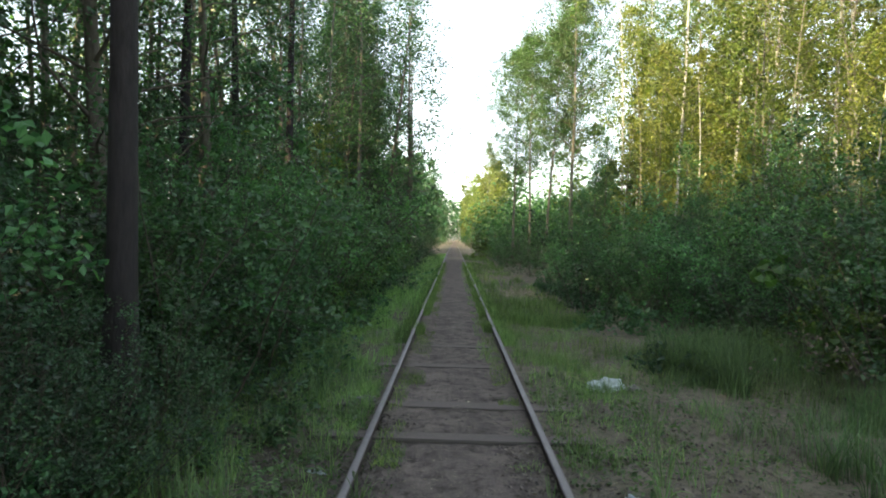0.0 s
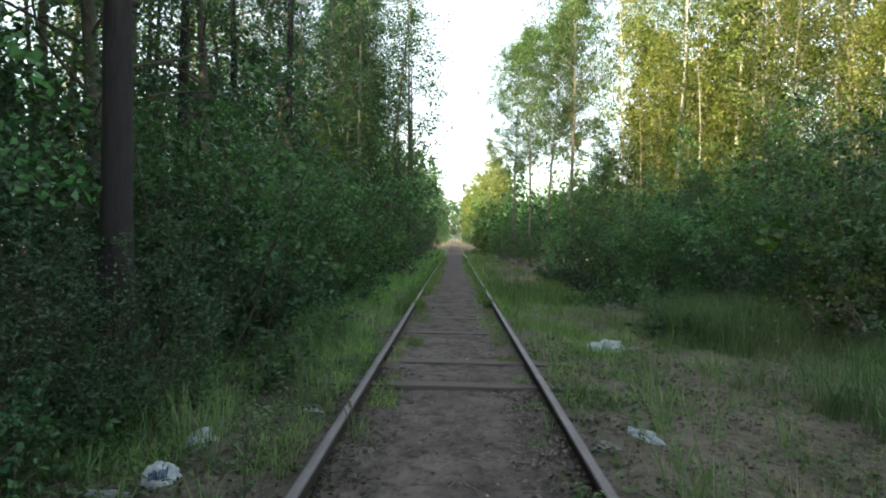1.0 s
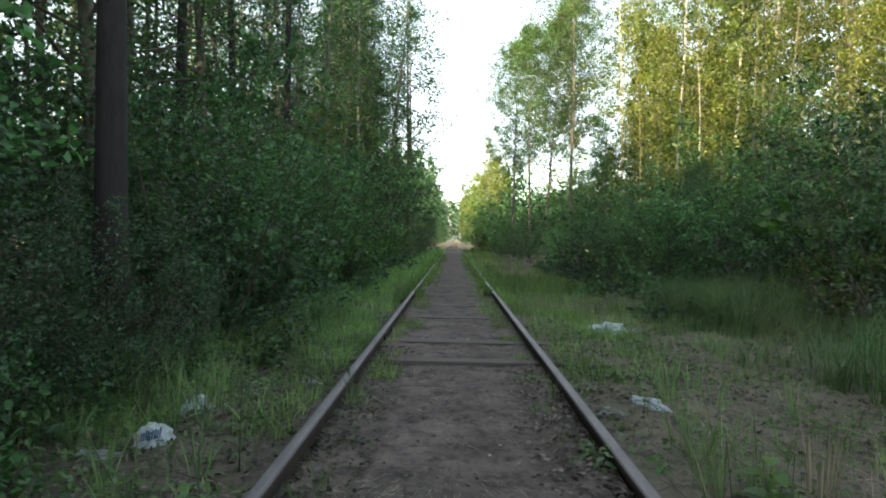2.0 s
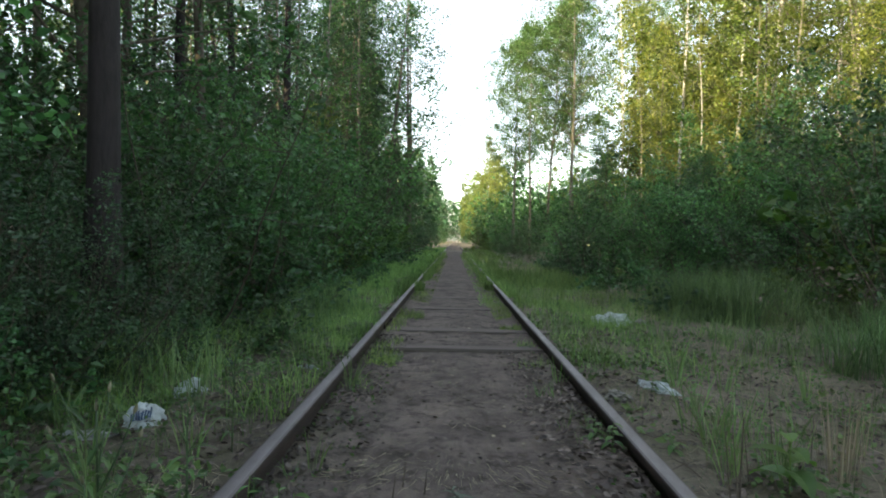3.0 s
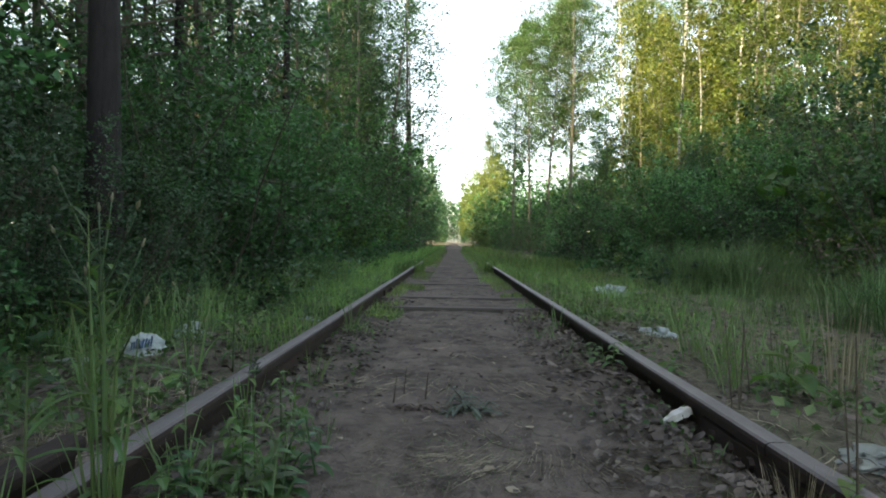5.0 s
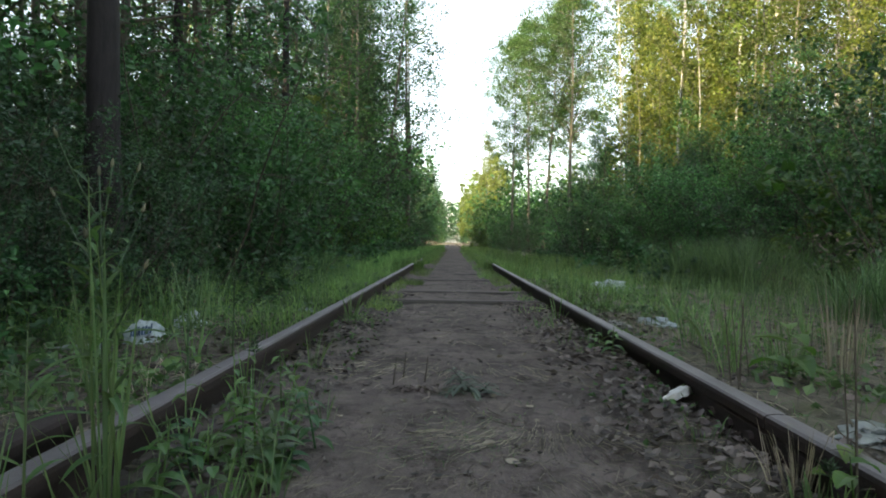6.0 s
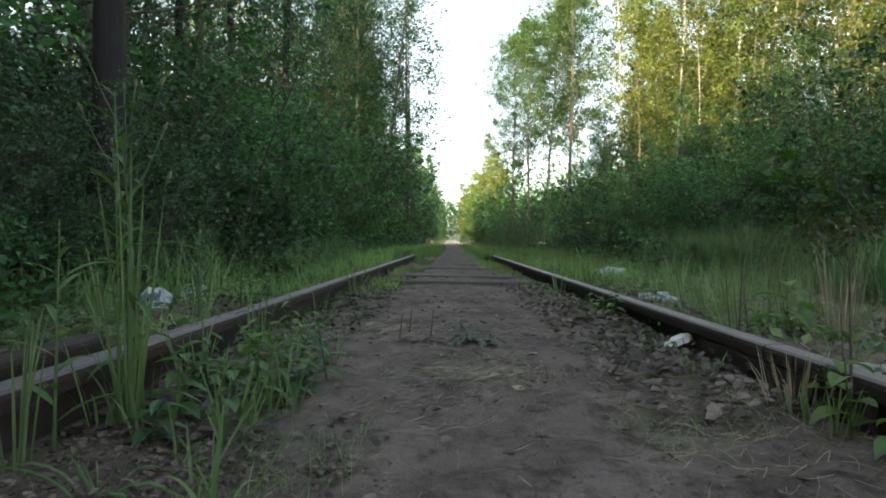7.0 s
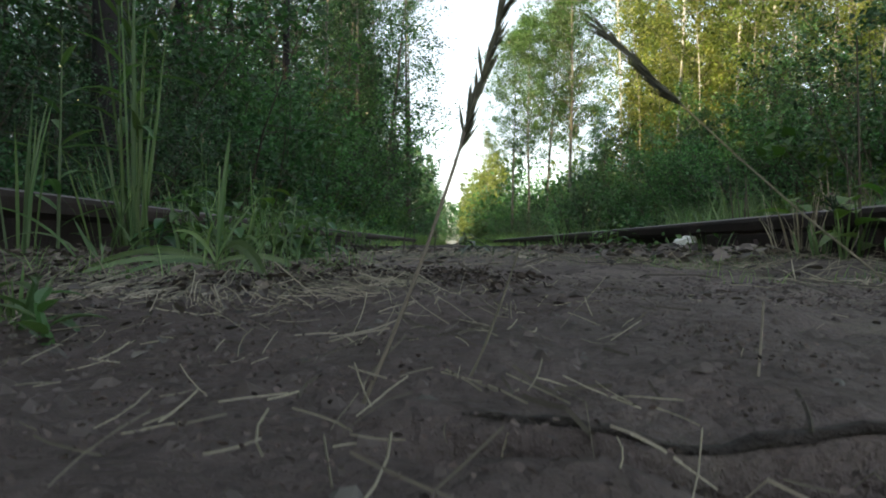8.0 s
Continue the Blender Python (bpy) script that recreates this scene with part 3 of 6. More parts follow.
MAKERS = {}
for grade in FINE:
    for key, count, spec in (
        ("birch", 3, ("birch_tree", 100, 20, 0.085, 0.30, 3.1, 40, 0.30, 0.14, BARK_BIRCH, LEAF_BIRCH,
                      "tall slender birch with white bark and airy light green leaves", 0.75, 0.55)),
        ("leafy", 3, ("birch_tree", 120, 14, 0.05, 0.14, 2.5, 44, 0.30, 0.13, BARK_ASPEN, LEAF_BIRCH,
                      "slender birch with grey bark, leafy from low down", 0.7, 0.5)),
        ("aspen", 3, ("aspen_tree", 200, 21, 0.14, 0.30, 4.2, 42, 0.38, 0.14, BARK_ASPEN, LEAF_ASPEN,
                      "tall aspen with grey-green trunk and open spreading crown", 0.8, 0.3)),
        ("tall", 2, ("aspen_tree", 250, 21, 0.16, 0.36, 5.2, 110, 0.36, 0.16, BARK_ASPEN, LEAF_ASPEN,
                     "tall aspen with a long bare trunk and open spreading crown", 0.7, 0.3)),
        ("alder", 3, ("alder_tree", 300, 18, 0.17, 0.10, 3.4, 48, 0.40, 0.17, BARK_DARK, LEAF_ALDER,
                      "dense dark green alder leafy almost to the ground", 0.55, 0.35)),
        ("rowan", 3, ("rowan_tree", 450, 10, 0.08, 0.10, 2.5, 38, 0.32, 0.14, BARK_DARK, LEAF_ROWAN,
                      "bushy young rowan with mid green leaves", 0.6, 0.3)),
        ("young", 2, ("young_birch", 400, 9, 0.06, 0.12, 1.8, 34, 0.26, 0.125, BARK_BIRCH, LEAF_BIRCH,
                      "young birch with a thin trunk and light green leaves", 0.8, 0.35)),
    ):
        MAKERS[key, grade] = [tree_maker(grade, s, *spec) for s in range(count)]
MAKERS["rowan", "near"] = [lambda s=s: broadleaf("rowan_tree", 450 + s, 10, 0.08, 0.10, 2.5, 38, 18, 0.34, 0.085, BARK_DARK, LEAF_ROWAN,
                                                "bushy young rowan with mid green leaves", 0.6, 0.3) for s in range(3)]
MAKERS["pine", "close"] = [lambda s=s: conifer("pine_tree", 500 + s, 20, 0.19, 0.55, 2.6, 14, BARK_PINE, NEEDLE_PINE,
                                               "tall pine with bare dark brown trunk", True) for s in range(2)]
MAKERS["spruce", "close"] = [lambda: conifer("spruce_tree", 600, 13, 0.14, 0.06, 2.3, 26, BARK_DARK, NEEDLE_SPRUCE,
                                             "dark green spruce with drooping branches")]
for key, count, spec in (
    ("shrub", 4, ("alder_bush", 700, 3.3, 12, 2.6, 22, 0.16, 0.066, LEAF_SHRUB, "dense green alder bush with rounded leaves")),
    ("willow", 3, ("willow_bush", 800, 3.0, 12, 2.8, 24, 0.15, 0.07, LEAF_WILLOW, "grey-green willow bush with narrow leaves", 0.36)),
    ("hazel", 4, ("hazel_bush", 1000, 4.6, 16, 3.2, 22, 0.2, 0.072, LEAF_HAZEL, "tall bushy hazel thicket with mid green leaves", 0.7, 13)),
    ("sapling", 2, ("aspen_sapling", 900, 2.2, 8, 1.5, 14, 0.15, 0.085, LEAF_SAPLING, "young aspen suckers with broad fresh green leaves", 0.8, 7, True)),
    ("thorn", 3, ("buckthorn_bush", 860, 3.0, 12, 2.6, 24, 0.15, 0.062, LEAF_THORN_SHADED, "dark green buckthorn bush at the edge of the woods")),
    ("maple", 1, ("maple_sapling", 980, 2.3, 6, 1.4, 6, 0.17, 0.16, LEAF_SAPLING, "young maple with large fresh green leaves", 0.85, 7, True)),
    ("cherry", 2, ("bird_cherry_bush", 1040, 4.6, 12, 2.5, 9, 0.2, 0.115, LEAF_HAZEL, "bird cherry bush with broad lighter green leaves", 0.6, 11)),
    ("low", 3, ("raspberry_bush", 950, 1.1, 10, 1.5, 8, 0.10, 0.075, LEAF_SHRUB, "low tangled raspberry bush at the track's edge", 0.6)),
):
    MAKERS[key, "close"] = [lambda s=s, p=spec: shrub(p[0], p[1] + s, *p[2:]) for s in range(count)]
    if key in ("shrub", "willow", "hazel", "thorn"):
        MAKERS[key, "near"] = [lambda s=s, p=spec: shrub(p[0], p[1] + s, *p[2:5], int(p[5] * 1.5), p[6], p[7] * 0.72, *p[8:]) for s in range(count)]
    MAKERS[key, "middle"] = [lambda s=s, p=spec: shrub(p[0], p[1] + s, p[2], 8, p[4], p[5] * 3 // 4, p[6] * 1.1, p[7] * 1.35, *p[8:12], coarse=True) for s in range(count)]
    MAKERS[key, "far"] = [lambda s=s, p=spec: shrub(p[0], p[1] + s, p[2], 5, p[4], p[5] // 3, p[6] * 1.3, p[7] * 2.5, *p[8:12], coarse=True) for s in range(count)]


def plant(kind, variant, x, y, scale, turn, lean=(0.0, 0.0), group="", grade=""):
    far = math.hypot(x, y)
    if grade in ("", "close") and y > 0:
        grade = "near" if far < (14 if kind == "rowan" else 6.2) and (kind, "near") in MAKERS else "close" if far < 20 else "middle" if far < 65 else "far"
    grade = grade if (kind, grade) in MAKERS else "close"
    variant %= len(MAKERS[kind, grade])
    m = pose(x, y, float(ground_z(x, y)) - 0.03, lean[0], lean[1], turn) @ Matrix.Scale(scale, 4)
    key = (kind, grade, variant)
    if key not in FIRST:
        ob = FIRST[key] = MAKERS[kind, grade][variant]()
    else:
        ob = copy_thing(FIRST[key], Matrix.Identity(4))
    ob.matrix_basis = m
    return tagged(ob, group=group)


# trees that stand out along the line
plant("pine", 0, -2.955, 5.25, 0.78, 40)
for x, y, size, turn in ((-4.0, 8.2, 0.62, 20), (-3.75, 10.2, 0.8, 110), (-3.6, 12.6, 1.0, 200), (-3.7, 15.0, 1.12, 300), (-4.1, 17.6, 1.15, 60), (-5.2, 11.5, 0.95, 250), (-5.4, 14.6, 1.15, 150), (-5.0, 9.4, 0.8, 330), (-3.9, 21.0, 1.1, 10)):
    plant("hazel", int(turn) % 4, x, y, size, turn, group="hazel thicket beside the track")
for x, y, size, turn in ((5.3, 22.5, 0.72, 0), (5.5, 19.4, 0.74, 70), (5.6, 16.4, 0.76, 140), (5.8, 13.8, 0.74, 210), (6.0, 11.6, 0.72, 280), (6.5, 9.8, 0.66, 350), (6.8, 20.6, 0.95, 60), (7.0, 17.4, 0.95, 130), (7.2, 14.6, 0.95, 200), (7.4, 12.2, 0.9, 270), (7.9, 10.2, 0.85, 340), (5.2, 26.5, 0.75, 50), (6.2, 29.5, 0.9, 120), (8.6, 12.6, 1.05, 30), (8.8, 16.0, 1.15, 100)):
    plant("hazel", int(turn) % 4, x, y, size, turn, group="hazel thicket beyond the bare soil")
plant("tall", 0, 8.7, 47, 1.05, 10)
plant("tall", 1, 7.3, 50, 0.9, 100)
plant("tall", 0, 6.0, 50, 0.88, 200)
plant("tall", 1, 9.9, 53, 1.0, 320)
plant("tall", 1, 4.9, 52, 0.85, 150)
for x, y, size, turn in ((11.2, 57, 0.74, 0), (12.6, 54, 0.8, 80), (14.0, 58, 0.95, 160), (12.0, 63, 0.85, 240), (10.6, 66, 0.62, 300)):
    plant("leafy", int(turn) % 3, x, y, size, turn, grade="middle")
plant("pine", 1, -7.2, 16.0, 0.95, 200)
plant("pine", 0, -7.4, 20.6, 0.95, 290)
for x, y, size, turn in ((9.0, 36, 0.36, 0), (9.9, 34.5, 0.46, 90), (8.2, 38.5, 0.31, 180), (10.8, 38, 0.52, 270), (7.2, 42, 0.27, 45)):
    plant("alder", int(turn) % 3, x, y, size, turn, grade="middle")
for x, y, size, turn in ((-17, 30, 1.15, 80), (-14.6, 37, 1.15, 160), (-18, 43, 1.15, 40), (-9.6, 35, 1.0, 10), (-8.8, 40, 1.0, 100), (-10.2, 45, 1.05, 190), (-8.2, 30, 0.95, 280), (-7.6, 49, 1.05, 60), (-9.4, 54, 1.05, 150)):
    plant("alder", int(turn) % 3, x, y, size, turn, grade="middle")
for x, y, size, turn in ((6.2, 30, 0.25, 20), (6.9, 31, 0.32, 140), (7.7, 32.5, 0.4, 260)):
    plant("alder", int(turn) % 3, x, y, size, turn, grade="middle")
plant("birch", 0, 11.0, 41, 1.3, 30)
plant("birch", 1, 9.0, 25.5, 1.0, 300, (0, 1))
plant("birch", 2, 12.9, 20, 1.0, 60)
plant("birch", 0, 9.8, 20, 1.1, 250)
plant("alder", 0, -3.35, 46, 1.2, 0)
plant("alder", 1, -4.2, 38, 1.0, 80)
plant("aspen", 1, -6.4, 30, 0.95, 130)
plant("alder", 2, -6.2, 47, 1.1, 140)
plant("alder", 1, -3.9, 53, 1.2, 220)
plant("alder", 0, -7.0, 41, 1.05, 300)
for x, y, size, turn in ((4.4, 78, 0.95, 0), (5.6, 82, 1.05, 50), (6.8, 86, 1.0, 110), (4.0, 97, 0.95, 170), (5.0, 104, 1.1, 230), (3.9, 118, 1.05, 290), (4.2, 138, 1.15, 20)):
    plant("leafy", int(turn) % 3, x, y, size, turn, grade="middle")
for x, y, size, turn in ((-2.75, 12.5, 0.5, 0), (-2.7, 14.6, 0.62, 70), (-2.9, 17.0, 0.75, 150), (-2.8, 19.6, 0.8, 220), (-3.0, 22.6, 0.9, 300), (-2.9, 26, 0.95, 40), (-3.1, 30, 1.0, 110), (-3.2, 35, 1.1, 190)):
    plant("sapling", int(turn) % 2, x, y, size, turn, group="aspen suckers")
plant("sapling", 0, 2.7, 63, 1.5, 0)
plant("sapling", 1, 3.3, 68, 1.7, 90)

# the woods on both sides
wood = np.random.default_rng(11)
spots = []


def scatter(n, x0, x1, y0, y1, gap):
    out, tries = [], 0
    while len(out) < n and tries < n * 60:
        tries += 1
        x, y = wood.uniform(x0, x1), wood.uniform(y0, y1)
        if all((x - a) ** 2 + (y - b) ** 2 > gap * gap for a, b in spots):
            spots.append((x, y))
            out.append((x, y))
    return out


def mixed(kinds, places, lo, hi, group, grade="close"):
    for x, y in places:
        k = kinds[int(wood.integers(len(kinds)))]
        plant(k, int(wood.integers(6)), x, y, float(wood.uniform(lo, hi)), float(wood.uniform(0, 360)), (float(wood.normal() * 1.2), float(wood.normal() * 1.2)), group, grade)


WEST, EAST, EDGE = "woods west of the track", "woods east of the track", "bushes along the track"
mixed(["aspen", "alder", "pine", "alder", "aspen"], scatter(14, -14, -5.8, 11, 30, 2.4), 0.85, 1.15, WEST)
mixed(["rowan", "rowan", "young"], scatter(12, -12, -5.0, 8, 34, 1.6), 0.6, 0.95, WEST)
mixed(["aspen", "alder", "alder"], scatter(16, -13, -5.2, 30, 60, 2.4), 0.85, 1.1, WEST, "middle")
mixed(["rowan"], scatter(10, -9, -4.6, 34, 62, 2.0), 0.7, 1.0, WEST, "middle")
mixed(["aspen", "alder", "pine"], scatter(22, -32, -14, 6, 60, 3), 0.85, 1.15, WEST, "far")
mixed(["alder", "aspen", "birch"], scatter(14, -15, -5.6, 60, 110, 3.2), 0.5, 0.65, WEST, "far")
mixed(["leafy", "leafy", "birch", "leafy"], scatter(22, 9.6, 18, 9, 30, 2.0), 0.85, 1.15, EAST)
mixed(["young", "leafy", "young"], scatter(14, 7.6, 13, 12, 34, 1.6), 0.7, 1.0, EAST)
mixed(["leafy", "birch", "aspen"], [(x, y) for x, y in scatter(26, 10.5, 24, 30, 60, 2.4) if x > 0.26 * y], 0.85, 1.15, EAST, "middle")
mixed(["birch", "aspen", "alder"], scatter(14, 18, 36, 8, 60, 3.4), 0.85, 1.2, EAST, "far")
for y in np.arange(56, 110, 4.5):
    for ratio in (0.085, 0.13, 0.175, 0.22, 0.27):
        x = (ratio + wood.uniform(-0.02, 0.02)) * y
        plant("hazel", int(wood.integers(3)), x, y, (0.6 + (0.064 + 0.2 * ratio) * y) / 3.6 * float(wood.uniform(0.85, 1.1)), float(wood.uniform(0, 360)), group=EAST, grade="far")
mixed(["rowan"], scatter(30, 11, 30, 14, 56, 2.2), 0.55, 0.85, EAST, "far")
mixed(["spruce"], [(-6.4, 52)], 0.42, 0.5, "spruces")
# the depth of the woods behind the trees at the edge
for y in np.arange(5, 72, 2.1):
    mixed(["alder"], [(-16.5 + wood.uniform(-2, 2), y)], 0.34, 0.5, "depth of the woods", "far")
    mixed(["alder"] if int(y * 10) % 2 else ["rowan"], [(23 + wood.uniform(-2, 2), y)], 0.6, 0.8, "depth of the woods", "far")
for y in np.arange(56, 112, 2.8):
    mixed(["alder"], [(-8.6 + wood.uniform(-1.2, 1.2), y), (-12.5 + wood.uniform(-1.5, 1.5), y + 1.4)], 0.5, 0.62, "depth of the woods", "far")
for y in np.arange(8, 40, 2.6):
    mixed(["rowan"], [(-11.5 + wood.uniform(-1, 1), y), (15.5 + wood.uniform(-1.5, 1.5), y)], 0.5, 0.7, "depth of the woods", "far")
# tall unseen trees, deep in the west and behind the camera, added to block sun
deep = np.random.default_rng(19)
for y in np.arange(-24, 34, 4.8):
    for x in (-12.5, -18.5, -25.0):
        px, py = x + float(deep.uniform(-1.5, 1.5)), y + float(deep.uniform(-1.5, 1.5))
        if px < -0.72 * py - 4.0:
            plant("alder", int(deep.integers(3)), px, py, float(deep.uniform(0.95, 1.12)), float(deep.uniform(0, 360)), group=WEST, grade="shade")
mixed(["alder"], scatter(26, -12, -4.8, -16, 0, 1.6), 0.6, 0.72, WEST, "shade")
# shade belt added left of the view
mixed(["alder"], [(x, y) for x, y in scatter(20, -15, -4.8, 0, 9, 1.8) if x < -0.85 * y - 3.6], 0.6, 0.8, WEST, "far")
mixed(["rowan"], scatter(30, -30, -10, 6, 50, 2.4), 0.7, 1.1, WEST, "far")
mixed(["rowan"], scatter(16, -7.0, -3.6, -13, -1.5, 1.2), 0.35, 0.55, WEST, "shade")
mixed(["alder", "aspen"], scatter(12, -28, -8, -34, 0, 3.5), 0.65, 0.85, WEST, "shade")
mixed(["aspen", "birch"], scatter(12, 6, 22, -28, 7, 4), 0.8, 1.1, EAST, "shade")

# bushes along the edge of the woods
# alders added outside the view, to shade the near west side
for x, y, size, turn in ((-4.4, 0.4, 0.66, 0), (-4.8, 2.7, 0.7, 120), (-4.6, -2.2, 0.7, 240), (-5.4, 5.0, 0.7, 60)):
    plant("alder", int(turn) % 3, x, y, size, turn, group=WEST, grade="middle")
for x, y, size, turn in ((-2.62, 4.55, 0.52, 20), (-2.5, 4.1, 0.42, 140), (-2.95, 4.0, 0.52, 250), (-3.3, 3.4, 0.65, 300), (-4.3, 6.4, 0.8, 60), (-3.9, 7.4, 0.8, 180)):
    plant("thorn", int(turn) % 3, x, y, size, turn, group="buckthorns beside the track")
# hazels added beside and behind the camera, to block skylight from the west
for x, y, size, turn in ((-3.9, -0.6, 0.8, 15), (-4.3, 1.2, 0.9, 95), (-4.2, -2.4, 1.0, 185), (-4.6, 3.2, 0.8, 255), (-4.0, -4.6, 1.0, 320)):
    plant("hazel", int(turn) % 4, x, y, size, turn, group="hazel thicket beside the track", grade="middle")
for y in np.arange(32, 62, 4.0):
    for ratio in (0.27, 0.33, 0.4):
        plant("leafy", int(deep.integers(3)), (ratio + float(deep.uniform(-0.02, 0.02))) * y + 2.0, y + float(deep.uniform(-1.5, 1.5)), float(deep.uniform(0.75, 1.0)), float(deep.uniform(0, 360)), group=EAST, grade="far")
for y in np.arange(24, 60, 4.0):
    plant("alder", int(deep.integers(3)), -5.4 - float(deep.uniform(0, 2.5)), y, float(deep.uniform(0.6, 0.95)), float(deep.uniform(0, 360)), group=WEST, grade="middle")
spots = []
mixed(["shrub", "shrub", "willow"], scatter(22, -5.6, -3.2, 6.2, 34, 1.3), 0.75, 1.25, EDGE)
mixed(["thorn", "thorn", "shrub"], [(x - 1.5 if x > -4.5 and 2.4 < y < 5.6 else x, y) for x, y in scatter(11, -6.5, -3.3, 0.5, 7, 1.3)], 0.8, 1.2, EDGE)
mixed(["shrub", "willow"], scatter(14, -4.6, -2.7, 34, 75, 2.0), 0.8, 1.2, EDGE, "middle")
mixed(["shrub", "willow", "shrub"], scatter(16, 4.1, 8.5, 9.8, 32, 1.7), 0.7, 1.2, EDGE)
mixed(["shrub", "rowan"], [(5.2, 13.5), (6.4, 16.5), (5.8, 20.5), (7.2, 22), (6.2, 25.5), (6.6, 11.2)], 0.3, 0.38, EDGE)
mixed(["shrub", "shrub", "willow"], [(5.6, 14.8), (6.8, 18.2), (5.6, 22.8), (6.0, 12.2), (7.6, 10.4)], 1.0, 1.25, EDGE)
mixed(["shrub", "willow"], scatter(12, 5.6, 9.6, 6.5, 12, 1.3), 0.9, 1.25, EDGE)
mixed(["rowan"], [(8.4, 11.5), (9.6, 13.2), (7.4, 14.6), (10.4, 10.6), (8.8, 17.0), (7.6, 19.5), (11.0, 15.5), (9.4, 9.4), (6.9, 12.4), (9.9, 19)], 0.36, 0.52, EDGE)
mixed(["shrub", "willow"], scatter(16, 3.2, 6.0, 32, 75, 2.0), 0.8, 1.2, EDGE, "middle")
for x, y in scatter(20, -13, -5.6, 3.0, 17, 1.4):
    plant("rowan", int(wood.integers(3)), x, y, (2.0 + 0.16 * math.hypot(x, y)) / 10 * float(wood.uniform(0.75, 1.1)), float(wood.uniform(0, 360)), group=EDGE)
LINE = "trees lining the far stretch of track"
for y in np.arange(72, 330, 8.5):
    mixed(["rowan"], [(-5.3 - abs(wood.normal()) * 0.7, y + wood.uniform(-3, 3))], 1.1, 1.4, LINE, "far")
    mixed(["young"], [(5.4 + abs(wood.normal()) * 0.7, y + 14 + wood.uniform(-3, 3))], 1.3, 1.6, LINE, "far")
for y in np.arange(84, 300, 13):
    mixed(["rowan"], [(-7.5 + wood.uniform(-1, 1), y), (8.4 + wood.uniform(-1, 1), y + 6)], 1.15, 1.5, LINE, "far")
    mixed(["rowan"], [(-3.5 + wood.uniform(-0.3, 0.3), y), (3.7 + wood.uniform(-0.3, 0.3), y + 6)], 0.3, 0.42, LINE, "far")
for y in np.arange(112, 275, 11):
    mixed(["alder"], [(-5.2 + wood.uniform(-0.4, 0.4), y)], 0.78, 0.92, LINE, "far")
    mixed(["leafy"], [(4.7 + wood.uniform(-0.4, 0.4), y + 36)], 1.05, 1.25, LINE, "far")
mixed(["rowan"], [(x, 285 + 6 * (i % 2)) for i, x in enumerate(np.arange(-9.0, 9.5, 1.8))], 0.55, 0.8, LINE, "far")
mixed(["rowan"], [(x, 310 + 14 * (i % 3)) for i, x in enumerate(np.arange(-13.0, 13.5, 1.7))], 1.75, 2.1, LINE, "far")
mixed(["shrub", "willow"], scatter(16, 8.5, 14, 8, 26, 1.5), 0.9, 1.3, EDGE, "middle")
mixed(["shrub", "willow"], scatter(10, -11, -6.2, 5, 13, 1.5), 0.9, 1.2, EDGE, "middle")
plant("cherry", 0, -2.95, 8.6, 0.78, 30, group="bird cherries beside the track", grade="close")
plant("cherry", 1, -3.7, 8.1, 0.74, 210, group="bird cherries beside the track", grade="close")
plant("maple", 0, 6.05, 9.0, 1.2, 0)
plant("maple", 0, 6.9, 8.8, 1.1, 130)
mixed(["sapling"], [(5.3, 8.9), (-3.4, 8.0), (-3.9, 10.5)], 0.7, 0.85, "aspen suckers")
mixed(["thorn"], [(-2.95, 3.0), (-2.85, 3.75), (-2.72, 4.25), (-3.5, 2.3), (-3.3, 4.5), (-2.75, 5.3), (-3.2, 1.6)], 0.45, 0.58, EDGE)
spots = []
mixed(["low"], scatter(12, -3.1, -2.3, 4.2, 13, 0.7), 0.7, 1.15, "brambles along the track")
mixed(["low"], scatter(9, -3.1, -2.3, 13, 28, 0.9), 0.8, 1.2, "brambles along the track", "middle")
mixed(["low"], scatter(14, 3.2, 4.6, 9.0, 28, 0.8), 0.7, 1.1, "brambles along the track", "middle")
mixed(["low"], scatter(8, -3.2, -2.4, 1.6, 4.6, 0.7), 0.6, 0.9, "brambles along the track")


dead = shrub("dead_bush", 970, 1.35, 9, 1.5, 3, 0.12, 0.06, DEBRIS, "withered reddish brown bush behind tall grass")
dead.matrix_basis = pose(4.9, 8.1, float(ground_z(4.9, 8.1)))


# ---- grass ----
def grass(name, x, y, height, width, material, label, seed, lean=0.35, segs=3):
    """Curved tapering blades rooted in the ground."""
    r = np.random.default_rng(seed)
    n = len(x)
    z = ground_z(x, y) - 0.01
    H = height * r.uniform(0.5, 1.2, n)
    a = r.uniform(0, 2 * math.pi, n)
    bend = (np.abs(r.normal(size=n)) * lean * 1.35 + 0.04) * H
    d = np.stack([np.cos(a), np.sin(a)], 1)
    turn = r.uniform(0, 2 * math.pi, n)
    s = np.stack([np.cos(turn), np.sin(turn)], 1)
    W = width * r.uniform(0.6, 1.3, n)
    rows = []
    for k in range(segs + 1):
        t = k / segs
        c = np.stack([x + d[:, 0] * bend * t ** 2, y + d[:, 1] * bend * t ** 2, z + H * (t - 0.25 * (bend / H) * t ** 2)], 1)
        w = (W * (1 - 0.15 * t) * (1 - t ** 3) * 0.5)[:, None]
        e = np.concatenate([s * w, np.zeros((n, 1))], 1)
        rows += [c - e, c + e] if k < segs else [c]
    k = len(rows)
    v = np.stack(rows, 1).reshape(-1, 3)
    b = np.arange(n)[:, None] * k
    f = []
    for q in range(segs - 1):
        f += (b + [2 * q, 2 * q + 1, 2 * q + 3, 2 * q + 2]).tolist()
    f += (b + [k - 3, k - 2, k - 1]).tolist()
    ob = part(name, v, f, material)
    return tagged(ob, label, "grass", kind="stuff")


